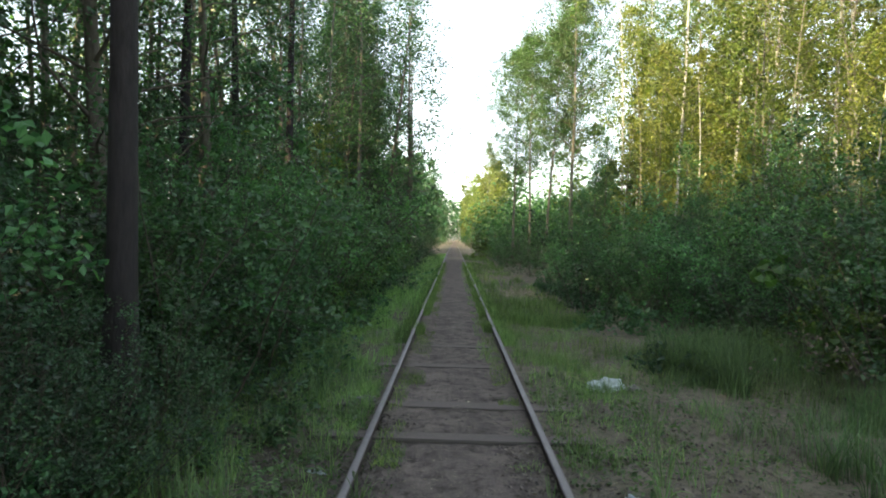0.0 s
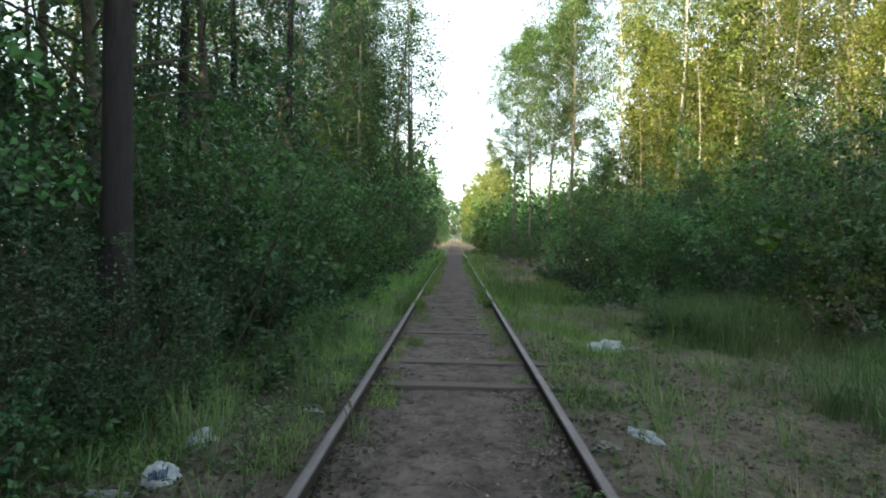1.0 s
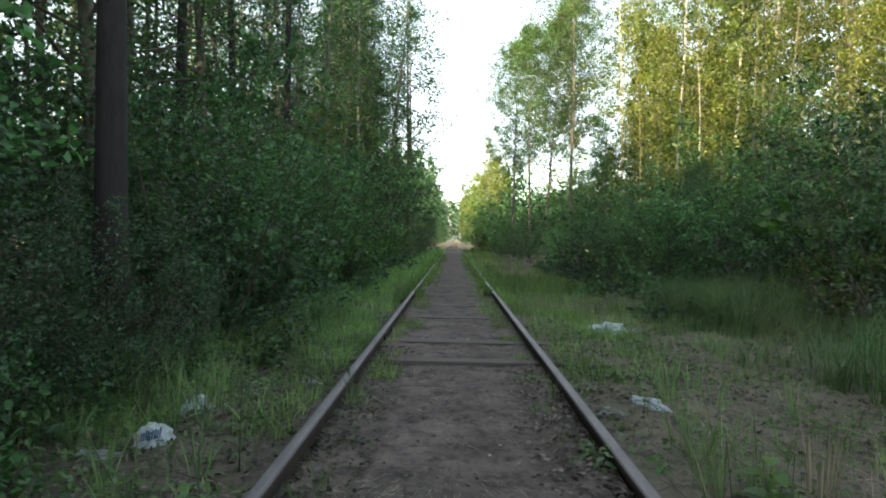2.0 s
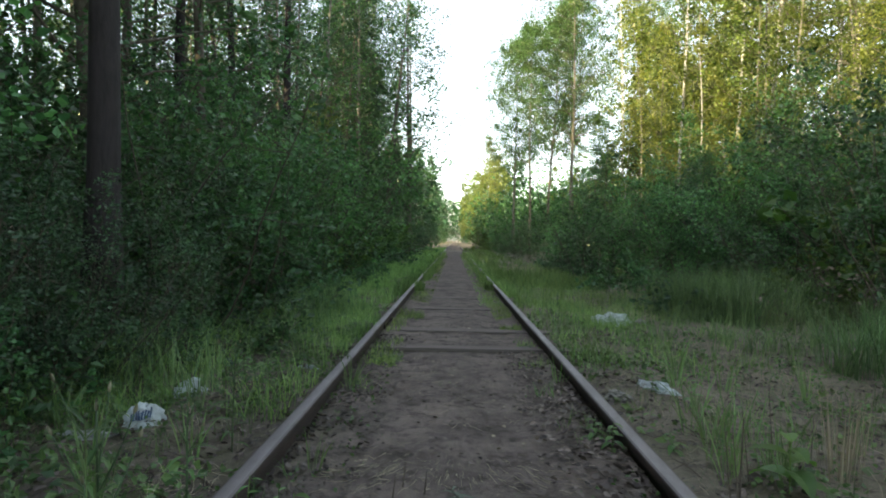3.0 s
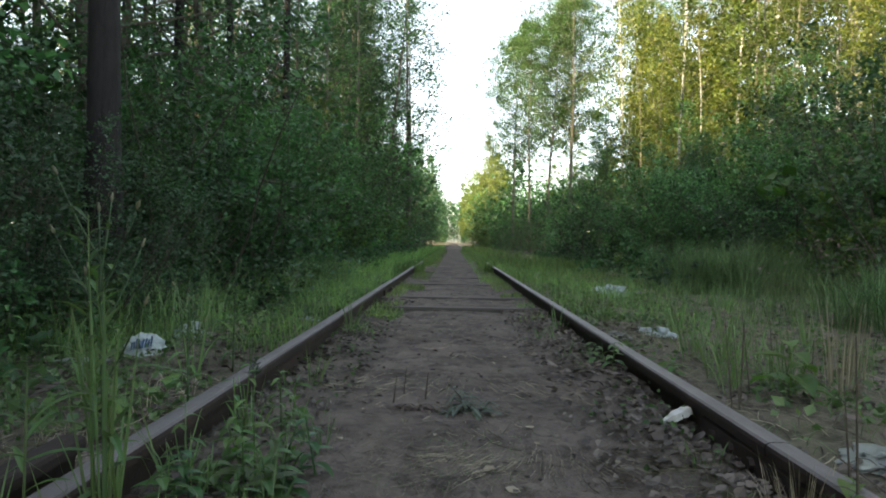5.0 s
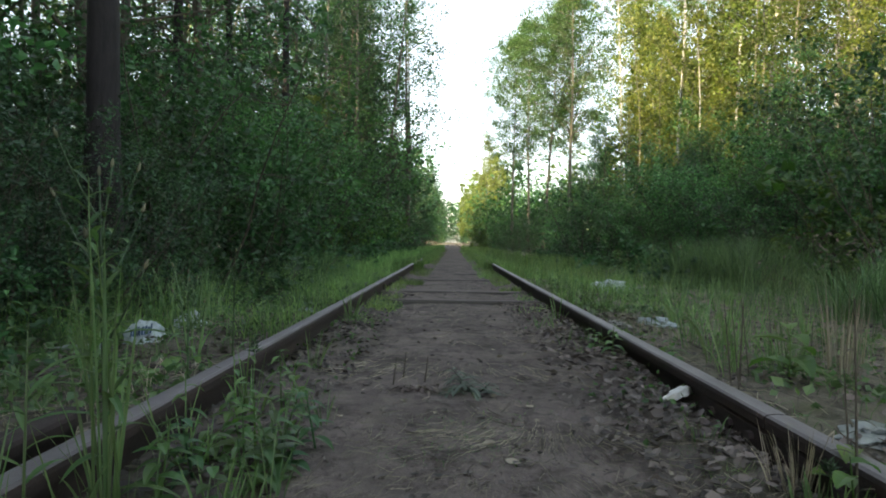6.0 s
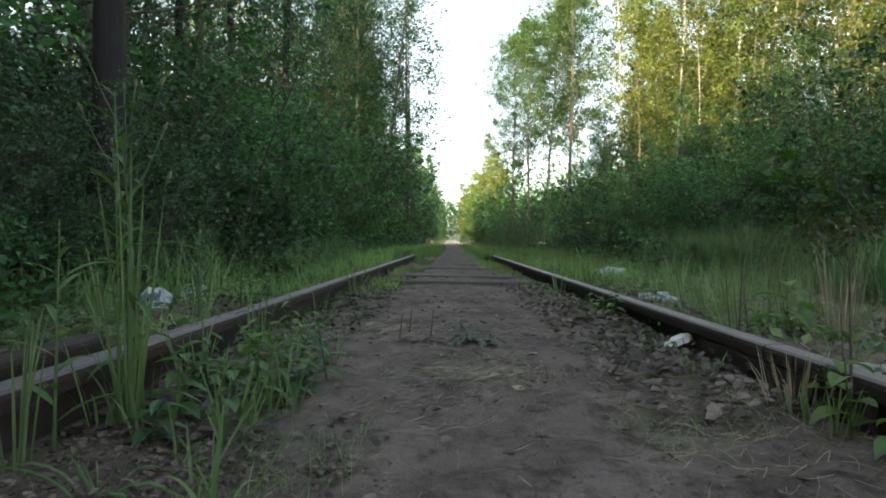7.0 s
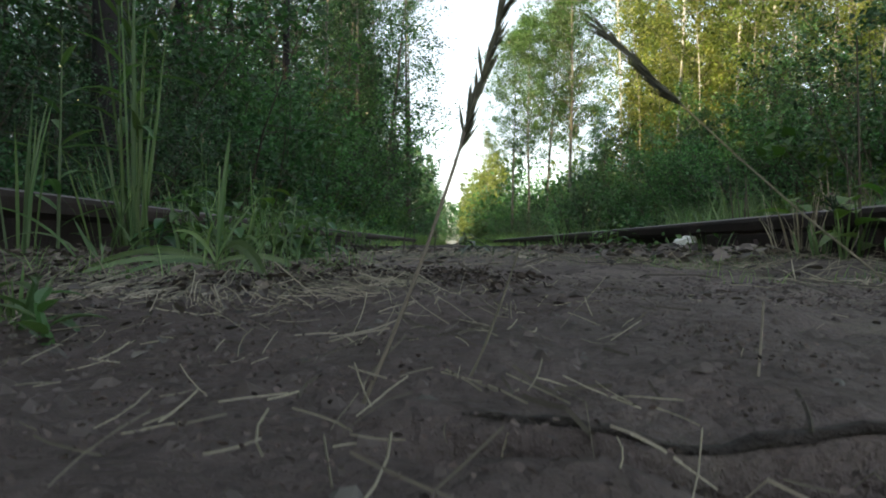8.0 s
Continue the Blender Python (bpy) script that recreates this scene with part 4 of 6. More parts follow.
def patch(n, x0, x1, y0, y1, seed, bare=0.0, clump=2.2, power=1.0):
    """Scattered roots, thinned where the noise leaves bare ground; closer together near the near end."""
    r = np.random.default_rng(seed)
    x = r.uniform(x0, x1, n * 3)
    y = y0 + (y1 - y0) * r.random(n * 3) ** power
    keep = value_noise(x, y, clump, seed) + 0.5 * value_noise(x, y, clump * 3, seed + 1) > bare
    return x[keep][:n], y[keep][:n]


G = GRASS_GREEN
grass("grass", *patch(5000, -2.6, -0.95, 3.4, 14, 21, 0.15), 0.22, 0.006, GRASS_VERGE_LIT, "uneven green grass beside the rail", 1, 0.5)
grass("grass", *patch(2200, -2.9, -1.5, 4.0, 10, 31, 0.2, 1.4), 0.48, 0.008, G, "tall green grass before the bushes", 11)
grass("grass", *patch(2400, 0.95, 2.2, 5.4, 16, 22, 0.25), 0.2, 0.005, GRASS_VERGE_LIT, "uneven green grass beside the rail", 2, 0.6)
grass("grass", *patch(900, 0.95, 2.8, 5.2, 16, 35, 0.5, 1.5), 0.36, 0.006, GRASS_VERGE_LIT, "taller green grass tufts beside the rail", 13, 0.5)
grass("grass", *patch(3600, 3.1, 6.2, 6.6, 10.5, 23, 0.25, 0.9), 0.75, 0.010, G, "tall green reed grass before the bushes", 3, 0.35)
grass("grass", *patch(2600, 3.2, 6.2, 4.4, 7.4, 37, 0.3, 1.1), 0.62, 0.009, G, "tall green reed grass before the bushes", 15, 0.4)
grass("grass", *patch(2200, 2.7, 6.0, 6.0, 11, 36, 0.2, 1.3), 0.32, 0.007, G, "green grass before the bushes", 14, 0.6)
grass("grass", *patch(6000, -2.7, -0.9, 14, 70, 24, -0.3, 1.0, 1.6), 0.34, 0.016, GRASS_VERGE_LIT, "long grass along the far track", 4)
grass("grass", *patch(6000, 0.9, 3.2, 14, 70, 25, -0.1, 0.7, 1.6), 0.34, 0.016, GRASS_VERGE_LIT, "long grass along the far track", 5)
grass("grass", *patch(3400, 0.9, 2.9, 5.0, 15, 61, 0.1, 1.6), 0.22, 0.005, GRASS_VERGE_LIT, "uneven green grass beside the rail", 61, 0.6)
grass("grass", *patch(2600, 2.8, 6.4, 6.0, 10.5, 62, 0.1, 1.1), 0.45, 0.008, G, "thick green grass before the bushes", 62, 0.5)
grass("grass", *patch(520, 1.0, 3.8, 2.2, 6.5, 63, 0.4, 1.8), 0.2, 0.005, G, "loose green grass on bare soil", 63, 0.6)
grass("grass", *patch(900, 1.0, 4.0, 2.2, 7.5, 64, 0.2, 2.0), 0.14, 0.0028, GRASS_DRY, "thin dry grass on bare soil", 64, 1.3)
grass("grass", *patch(2800, -2.9, -0.92, 3.4, 9, 65, 0.1, 1.8), 0.22, 0.005, GRASS_VERGE_LIT, "uneven green grass beside the rail", 65, 0.6)
grass("grass", *patch(900, -2.6, -0.95, 1.4, 5, 66, 0.2, 2.0), 0.13, 0.0026, GRASS_DRY, "thin dry grass on bare soil", 66, 1.3)
grass("grass", *patch(2600, -2.7, -0.9, 8, 22, 67, -0.2, 1.4), 0.36, 0.008, GRASS_VERGE_LIT, "long grass beside the rail", 67, 0.5)
grass("grass", *patch(2600, 0.9, 3.2, 8, 22, 68, -0.2, 1.4), 0.32, 0.008, GRASS_VERGE_LIT, "long grass beside the rail", 68, 0.5)
grass("grass", *patch(1500, 0.5, 0.74, 7, 40, 26, 0.2, 1.0, 1.5), 0.08, 0.007, GRASS_VERGE_LIT, "thin grass inside the rails", 6)
grass("grass", *patch(1500, -0.74, -0.5, 5, 40, 27, 0.2, 1.0, 1.5), 0.08, 0.007, GRASS_VERGE_LIT, "thin grass inside the rails", 7)
grass("grass", *patch(800, -2.6, -0.98, 1.0, 3.6, 28, 0.4, 3.0), 0.12, 0.004, G, "sparse grass tufts on bare soil", 8, 0.6)
grass("grass", *patch(620, 0.95, 3.4, 1.2, 6.4, 29, 0.4, 2.0), 0.13, 0.004, G, "sparse grass tufts on bare soil", 9, 0.6)
grass("grass", *patch(700, 1.0, 3.6, 1.5, 7, 33, 0.35, 2.0), 0.12, 0.003, GRASS_DRY, "thin dry grass on bare soil", 12, 0.9)
grass("grass", *patch(2600, -0.74, -0.4, 8.0, 45, 53, -0.1, 1.2, 1.5), 0.085, 0.006, GRASS_VERGE_LIT, "short grass creeping over the bed", 53, 0.6)
grass("grass", *patch(2600, 0.4, 0.74, 8.5, 45, 54, -0.1, 1.2, 1.5), 0.085, 0.006, GRASS_VERGE_LIT, "short grass creeping over the bed", 54, 0.6)
grass("grass", *patch(700, -0.74, -0.45, 4.2, 8.5, 55, 0.2, 2.0), 0.09, 0.004, GRASS_VERGE_LIT, "short grass creeping over the bed", 55, 0.8)
grass("grass", *patch(700, 0.5, 0.74, 5.0, 9.0, 56, 0.2, 2.0), 0.09, 0.004, GRASS_VERGE_LIT, "short grass creeping over the bed", 56, 0.8)
grass("grass", *patch(3800, -0.775, -0.6, 12.0, 45, 51, -0.4, 0.8, 1.4), 0.24, 0.008, GRASS_VERGE_LIT, "grass growing up against the rail", 51)
grass("grass", *patch(3600, 0.6, 0.775, 12.5, 48, 52, -0.4, 0.8, 1.4), 0.24, 0.009, GRASS_VERGE_LIT, "grass growing up against the rail", 52)
grass("grass", *patch(2600, 0.86, 1.1, 11, 45, 41, -0.5, 1.0, 1.4), 0.24, 0.010, GRASS_VERGE_LIT, "grass leaning over the rail", 41)
grass("grass", *patch(2600, -1.1, -0.86, 11, 45, 42, -0.5, 1.0, 1.4), 0.24, 0.010, GRASS_VERGE_LIT, "grass leaning over the rail", 42)
grass("grass", *patch(700, 0.84, 3.6, 1.3, 7, 43, 0.35, 1.6), 0.11, 0.0035, G, "thin short grass on bare soil", 43, 0.9)
grass("grass", *patch(1200, -2.8, -0.84, 1.2, 6, 44, 0.3, 1.6), 0.11, 0.0035, G, "thin short grass on bare soil", 44, 0.9)


def herbs(n, x0, x1, y0, y1, size, seed, material):
    """Small round leaves of creeping weeds close over the soil."""
    r = np.random.default_rng(seed)
    x, y = patch(n, x0, x1, y0, y1, seed, 0.0, 1.6)
    c = np.stack([x, y, ground_z(x, y) + 0.01 + 0.06 * r.random(len(x)) ** 2], 1)
    v, f = blades(c, size, 0.0, 0.7, r=r)
    tagged(part("creeping_weeds", v, f, material), "small creeping weeds on bare soil", "weeds", kind="stuff")


herbs(2600, 0.86, 3.6, 1.3, 7.5, 0.03, 45, WEED_GREEN)
herbs(2600, -2.8, -0.86, 1.2, 7.0, 0.03, 46, WEED_GREEN)
herbs(2200, 0.9, 4.2, 2.2, 9.0, 0.045, 49, G)
herbs(2400, -2.9, -0.9, 2.0, 9.0, 0.05, 50, G)
herbs(260, -0.78, -0.45, 1.2, 6.0, 0.022, 47, WEED_GREEN)
herbs(130, 0.45, 0.78, 1.2, 6.0, 0.022, 48, WEED_GREEN)


# ---- litter, weeds and small things near the camera ----
def strips(name, x, y, length, width, material, label, category, seed, lift=0.004, tilt=0.12):
    """Straws and twigs lying about, each a thin bent three-sided bar."""
    r = np.random.default_rng(seed)
    n = len(x)
    a = r.uniform(0, math.pi, n)
    L = length * r.uniform(0.3, 1.3, n)
    bend = r.normal(size=n) * 0.06 * L
    el = np.abs(r.normal(size=n)) * tilt
    w = width * r.uniform(0.6, 1.4, n)
    d = np.stack([np.cos(a), np.sin(a)], 1)
    s = np.stack([-d[:, 1], d[:, 0]], 1)
    rows = []
    for t in (-0.5, -0.2, 0.15, 0.5):
        px = x + d[:, 0] * L * t + s[:, 0] * bend * (1 - 4 * t * t)
        py = y + d[:, 1] * L * t + s[:, 1] * bend * (1 - 4 * t * t)
        pz = ground_z(px, py) + lift + el * L * (t + 0.5)
        c = np.stack([px, py, pz], 1)
        e = np.concatenate([s * w[:, None] * 0.5, np.zeros((n, 1))], 1)
        rows += [c - e, c + e, c + np.stack([0 * w, 0 * w, w * 0.7], 1)]
    v = np.stack(rows, 1).reshape(-1, 3)
    b = np.arange(n)[:, None] * 12
    f = []
    for q in (0, 3, 6):
        for i, j in ((0, 1), (1, 2), (2, 0)):
            f += (b + [q + i, q + j, q + 3 + j, q + 3 + i]).tolist()
    return tagged(part(name, v, f, material), label, category, kind="stuff")


def fallen_leaves(name, x, y, size, material, label, seed, pile=0.02, tilt=0.5):
    r = np.random.default_rng(seed)
    n = len(x)
    c = np.stack([x, y, ground_z(x, y) + 0.004 + r.random(n) * pile], 1)
    a = r.uniform(0, 2 * math.pi, n)
    ax = np.stack([np.cos(a), np.sin(a), r.normal(size=n) * tilt * 0.6], 1)
    ax /= np.linalg.norm(ax, axis=1)[:, None]
    up = np.stack([r.normal(size=n) * tilt, r.normal(size=n) * tilt, np.ones(n)], 1)
    s = np.cross(ax, up)
    s /= np.linalg.norm(s, axis=1)[:, None]
    nn = np.cross(s, ax)
    L = (size * r.uniform(0.45, 1.25, n))[:, None]
    w = L * r.uniform(0.25, 0.42, n)[:, None]
    curl = L * r.uniform(-0.05, 0.28, n)[:, None]
    v = np.stack([c - ax * L * 0.5 + nn * curl * 0.5, c + s * w - ax * L * 0.12 + nn * curl, c + s * w * 0.7 + ax * L * 0.25 + nn * curl * 0.8, c + ax * L * 0.5 + nn * curl * 0.3,
                  c - s * w * 0.7 + ax * L * 0.25 + nn * curl * 0.8, c - s * w - ax * L * 0.12 + nn * curl, c], 1)
    b = np.arange(n)[:, None] * 7
    f = np.concatenate([b + [6, i, j] for i, j in ((0, 1), (1, 2), (2, 3), (3, 4), (4, 5), (5, 0))], 0)
    return tagged(part(name, v.reshape(-1, 3), f, material), label, "leaf litter", kind="stuff")


def crumbs(name, x, y, size, material, label, seed):
    """Small clods and stones half sunk in the soil."""
    r = np.random.default_rng(seed)
    n = len(x)
    S = (size * r.uniform(0.4, 1.5, n))[:, None]
    c = np.stack([x, y, ground_z(x, y)], 1)
    base = np.array([(1, 0, 0), (0.4, 0.9, 0.05), (-0.6, 0.8, 0), (-1, -0.1, 0), (-0.3, -0.9, 0.05), (0.6, -0.75, 0), (0.3, 0.2, 0.7), (-0.35, -0.15, 0.62)])
    v = base[None] * r.uniform(0.65, 1.2, (n, 8, 1)) * S[:, None] * 0.5
    a = r.uniform(0, 6.3, n)[:, None]
    v = np.stack([v[..., 0] * np.cos(a) - v[..., 1] * np.sin(a), v[..., 0] * np.sin(a) + v[..., 1] * np.cos(a), v[..., 2]], -1)
    v = v + c[:, None] + np.array([0, 0, -0.0005])
    b = np.arange(n)[:, None] * 8
    f = np.concatenate([b + t for t in ([0, 1, 6], [1, 2, 6], [2, 7, 6], [2, 3, 7], [3, 4, 7], [4, 5, 7], [5, 6, 7], [5, 0, 6])], 0)
    return tagged(part(name, v.reshape(-1, 3), f, material), label, "stones", kind="stuff")


def earth_material(name, a, b_):
    m, nt, b = node_mat(name)
    geo = nt.nodes.new("ShaderNodeNewGeometry")
    n = noise_tex(nt, geo.outputs["Position"], 90.0, 4, 0.6)
    c = mixc(nt, geo.outputs["Random Per Island"], a, b_)
    nt.links.new(mixc(nt, mathn(nt, "MULTIPLY", n, 0.5), c, tuple(v * 0.4 for v in a)), b.inputs["Base Color"])
    b.inputs["Roughness"].default_value = 0.95
    bump(nt, b, n, 0.5, 0.003)
    return m


CLOD = earth_material("dry_clod", (0.06, 0.049, 0.048), (0.15, 0.125, 0.121))
STONE = earth_material("small_stone", (0.06, 0.057, 0.055), (0.16, 0.152, 0.146))

def band(n, x0, x1, y, wide, seed):
    """Places heaped along a line across the bed."""
    r = np.random.default_rng(seed)
    x = r.uniform(x0, x1, n)
    return x, y + 0.03 * value_noise(x, x * 0, 4.0, seed) + wide * r.normal(size=n)


def beside(n, x0, reach, y0, y1, seed):
    """Places that thin out away from a rail."""
    r = np.random.default_rng(seed)
    return x0 + reach * r.random(n) ** 1.9, y0 + (y1 - y0) * r.random(n) ** 1.15


LL = "curled brown dead leaves along the rail"
fallen_leaves("leaf_litter", *beside(1700, 0.77, -0.4, 1.4, 5.6, 51), 0.036, DEAD_LEAF, LL, 51, 0.022, 0.45)
fallen_leaves("leaf_litter", *beside(300, 0.77, -0.26, 1.8, 4.6, 58), 0.046, DRY_LEAF, "curled grey-brown dry leaves along the rail", 58, 0.016, 0.5)
fallen_leaves("leaf_litter", *beside(1500, -0.77, 0.36, 1.2, 6.5, 52), 0.036, DEAD_LEAF, LL, 52, 0.018, 0.45)
fallen_leaves("leaf_litter", *patch(2800, 0.84, 3.6, 1.2, 7.5, 53, -0.4, 1.5), 0.042, DEAD_LEAF, "brown dead leaves on bare soil", 53)
fallen_leaves("leaf_litter", *patch(2400, -2.8, -0.86, 1.2, 6.0, 54, -0.5, 1.5), 0.042, DEAD_LEAF, "brown dead leaves on bare soil", 54)
fallen_leaves("leaf_litter", *patch(900, -0.62, 0.62, 0.95, 9.0, 55, -0.4, 1.5, 1.1), 0.026, DEAD_LEAF, "scattered dead leaves on the trodden bed", 55, 0.003, 0.2)
fallen_leaves("leaf_litter", *patch(60, -0.6, 0.62, 1.6, 8.0, 57, -0.9, 1.5, 1.1), 0.034, GRASS_DRY, "single pale dead leaves on the trodden bed", 57, 0.003, 0.25)
ST = "pale dry straws strewn on the soil"
strips("straw_litter", *patch(500, -0.72, 0.75, 0.75, 6.0, 61, -0.5, 2.0), 0.05, 0.0012, GRASS_DRY, ST, "straw", 61)
strips("straw_litter", *patch(300, -0.75, -0.12, 0.5, 1.2, 62, 0.0, 3.0), 0.03, 0.0008, GRASS_DRY, ST, "straw", 62)
strips("straw_litter", *patch(240, 0.36, 0.8, 0.75, 1.8, 63, 0.1, 2.0), 0.05, 0.0013, GRASS_DRY, ST, "straw", 63)
strips("straw_litter", *patch(280, -0.3, 0.66, 1.62, 2.1, 68, -0.5, 3.0), 0.06, 0.0011, GRASS_DRY, ST, "straw", 68)
strips("straw_litter", *patch(160, -0.2, 0.62, 1.28, 1.56, 91, -0.5, 3.0), 0.05, 0.0012, GRASS_DRY, ST, "straw", 91)
strips("straw_litter", *patch(360, -0.7, 0.7, 2.2, 7.0, 92, -0.4, 3.0), 0.06, 0.0016, GRASS_DRY, ST, "straw", 92)
strips("straw_litter", *patch(1200, 0.9, 3.6, 1.3, 7.0, 93, 0.0, 2.5), 0.1, 0.0024, GRASS_DRY, "dry grass stalks lying on bare soil", "straw", 93, 0.006, 0.2)
strips("straw_litter", *patch(900, -2.7, -0.95, 1.2, 6.0, 94, 0.0, 2.5), 0.1, 0.0024, GRASS_DRY, "dry grass stalks lying on bare soil", "straw", 94, 0.006, 0.2)
strips("twig_litter", *patch(260, 0.95, 3.4, 1.3, 6.0, 95, 0.0, 2.0), 0.16, 0.0045, TWIG, "thin dark twigs on bare soil", "twigs", 95, 0.006)
strips("twig_litter", *patch(260, -2.6, -0.95, 1.2, 6.0, 96, 0.0, 2.0), 0.16, 0.0045, TWIG, "thin dark twigs on bare soil", "twigs", 96, 0.006)
strips("straw_litter", *band(420, -0.12, 0.7, 1.86, 0.06, 121), 0.06, 0.001, GRASS_DRY, ST, "straw", 121, 0.004, 0.1)
strips("straw_litter", *band(170, -0.46, -0.08, 0.62, 0.03, 127), 0.05, 0.001, GRASS_DRY, ST, "straw", 127, 0.005, 0.2)
strips("straw_litter", *band(120, -0.36, -0.1, 0.42, 0.02, 128), 0.03, 0.0007, GRASS_DRY, ST, "straw", 128, 0.004, 0.25)
strips("straw_litter", *band(300, -0.55, 0.6, 1.5, 0.05, 122), 0.05, 0.0009, GRASS_DRY, ST, "straw", 122, 0.003, 0.1)
strips("straw_litter", *band(260, -0.6, 0.6, 2.75, 0.1, 123), 0.06, 0.0012, GRASS_DRY, ST, "straw", 123, 0.003, 0.1)
# pale straws near the large bag stand in for a sunlit patch of soil
strips("straw_litter", *patch(420, 1.5, 2.9, 8.5, 9.9, 124, -0.2, 1.5), 0.14, 0.006, GRASS_DRY, "matted dry grass on bare soil", "straw", 124, 0.01, 0.15)
strips("straw_litter", *patch(260, 1.7, 2.9, 20, 25, 125, -0.2, 1.0), 0.3, 0.02, GRASS_DRY, "matted dry grass on bare soil", "straw", 125, 0.05, 0.3)
strips("straw_litter", *patch(260, -2.5, -1.4, 23, 28, 126, -0.2, 1.0), 0.3, 0.02, GRASS_DRY, "matted dry grass on bare soil", "straw", 126, 0.05, 0.3)
grass("moss_shoots", *patch(1500, -0.25, 0.68, 1.62, 2.05, 97, 0.1, 3.0), 0.022, 0.0022, G, "short grass and moss on the bed", 97, 1.0)
grass("moss_shoots", *patch(900, -0.72, 0.72, 1.2, 4.5, 98, 0.5, 3.0), 0.03, 0.0025, G, "short grass and moss on the bed", 98, 1.0)
strips("straw_litter", *patch(600, 0.95, 3.4, 1.4, 7.0, 64, 0.0, 1.5), 0.12, 0.0025, GRASS_DRY, "dry grass stalks lying on bare soil", "straw", 64, 0.006)
strips("straw_litter", *patch(500, -2.8, -0.98, 1.2, 5.0, 65, 0.0, 1.5), 0.12, 0.0025, GRASS_DRY, "dry grass stalks lying on bare soil", "straw", 65, 0.006)
strips("straw_litter", *patch(24, -0.28, 0.30, 0.16, 0.5, 67, -0.6, 2.0), 0.01, 0.0003, GRASS_DRY, ST, "straw", 67)
strips("straw_litter", *patch(22, -0.16, 0.0, 0.2, 0.32, 69, -0.8, 2.0), 0.014, 0.0004, GRASS_DRY, ST, "straw", 69, 0.003, 0.3)
strips("twig_litter", *patch(90, -0.7, 0.7, 0.6, 5.0, 66, 0.0, 1.5), 0.09, 0.003, TWIG, "thin dark twigs on the trodden bed", "twigs", 66)
crumbs("clods", *patch(2600, -0.7, 0.7, 0.12, 2.2, 71, 0.0, 6.0), 0.006, CLOD, "crumbs of dry soil on the trodden bed", 71)
crumbs("clods", *patch(3200, -0.45, 0.45, 0.12, 0.8, 72, -0.2, 9.0), 0.004, CLOD, "crumbs of dry soil on the trodden bed", 72)
crumbs("clods", *patch(900, -0.5, 0.5, 0.2, 1.1, 76, 0.0, 9.0), 0.009, CLOD, "crumbs of dry soil on the trodden bed", 76)
DB = "rotted plant debris on the soil"
fallen_leaves("plant_debris", *patch(4200, -0.62, 0.0, 0.38, 0.95, 56, -0.2, 5.0), 0.0058, DEBRIS, DB, 56, 0.008, 0.6)
fallen_leaves("plant_debris", *patch(4200, -0.34, 0.06, 0.14, 0.42, 81, -0.2, 7.0), 0.0017, DEBRIS, DB, 81, 0.004, 0.7)
fallen_leaves("plant_debris", *patch(2000, -0.75, -0.2, 0.5, 1.25, 151, -0.1, 4.0), 0.014, DEBRIS, DB, 151, 0.01, 0.5)
fallen_leaves("plant_debris", *patch(900, 0.0, 0.5, 0.3, 0.8, 82, 0.3, 7.0), 0.003, DEBRIS, DB, 82, 0.003, 0.5)
fallen_leaves("plant_debris", *patch(1400, 0.02, 0.3, 0.12, 0.235, 83, -0.2, 9.0), 0.0024, DEBRIS, DB, 83, 0.004, 0.6)
strips("straw_litter", *patch(170, -0.62, -0.08, 0.5, 0.95, 84, -0.1, 5.0), 0.03, 0.0008, GRASS_DRY, ST, "straw", 84, 0.006, 0.25)
strips("straw_litter", *patch(420, -0.4, 0.02, 0.15, 0.5, 85, -0.1, 6.0), 0.012, 0.00035, GRASS_DRY, ST, "straw", 85, 0.005, 0.35)
strips("straw_litter", *patch(60, 0.02, 0.3, 0.16, 0.5, 86, -0.4, 6.0), 0.006, 0.00022, GRASS_DRY, ST, "straw", 86, 0.003, 0.5)
strips("straw_litter", *patch(220, 0.34, 0.78, 0.8, 1.6, 87, -0.2, 4.0), 0.05, 0.0012, GRASS_DRY, ST, "straw", 87, 0.006, 0.3)
grass("moss_shoots", *patch(420, -0.62, -0.2, 0.72, 1.3, 141, 0.0, 4.0), 0.055, 0.002, G, "thin short grass on the bed", 141, 1.3)
grass("moss_shoots", *patch(200, -0.62, -0.25, 0.6, 1.2, 142, 0.0, 4.0), 0.05, 0.0014, GRASS_DRY, "thin dry grass on the bed", 142, 1.3)
grass("moss_shoots", *patch(160, 0.45, 0.76, 0.75, 1.5, 143, 0.0, 4.0), 0.06, 0.0014, GRASS_DRY, "thin dry grass on the bed", 143, 1.3)
grass("moss_shoots", *patch(500, 0.3, 0.76, 0.9, 1.6, 88, 0.2, 4.0), 0.04, 0.002, G, "short grass and moss on the bed", 88, 1.0)
strips("straw_litter", *patch(70, -0.3, 0.0, 0.15, 0.5, 111, -0.4, 6.0), 0.02, 0.0006, GRASS_DRY, ST, "straw", 111, 0.005, 0.3)
strips("twig_litter", *patch(120, -0.45, 0.05, 0.16, 0.6, 112, -0.2, 6.0), 0.016, 0.0009, TWIG, "broken dark twigs on the trodden bed", "twigs", 112, 0.003, 0.2)
crumbs("clods", *patch(700, -0.5, 0.02, 0.15, 0.7, 113, 0.1, 6.0), 0.006, CLOD, "crumbs of dry soil on the trodden bed", 113)
fallen_leaves("plant_debris", *patch(300, -0.5, 0.0, 0.25, 0.7, 114, 0.1, 6.0), 0.007, DEAD_LEAF, DB, 114, 0.004, 0.5)
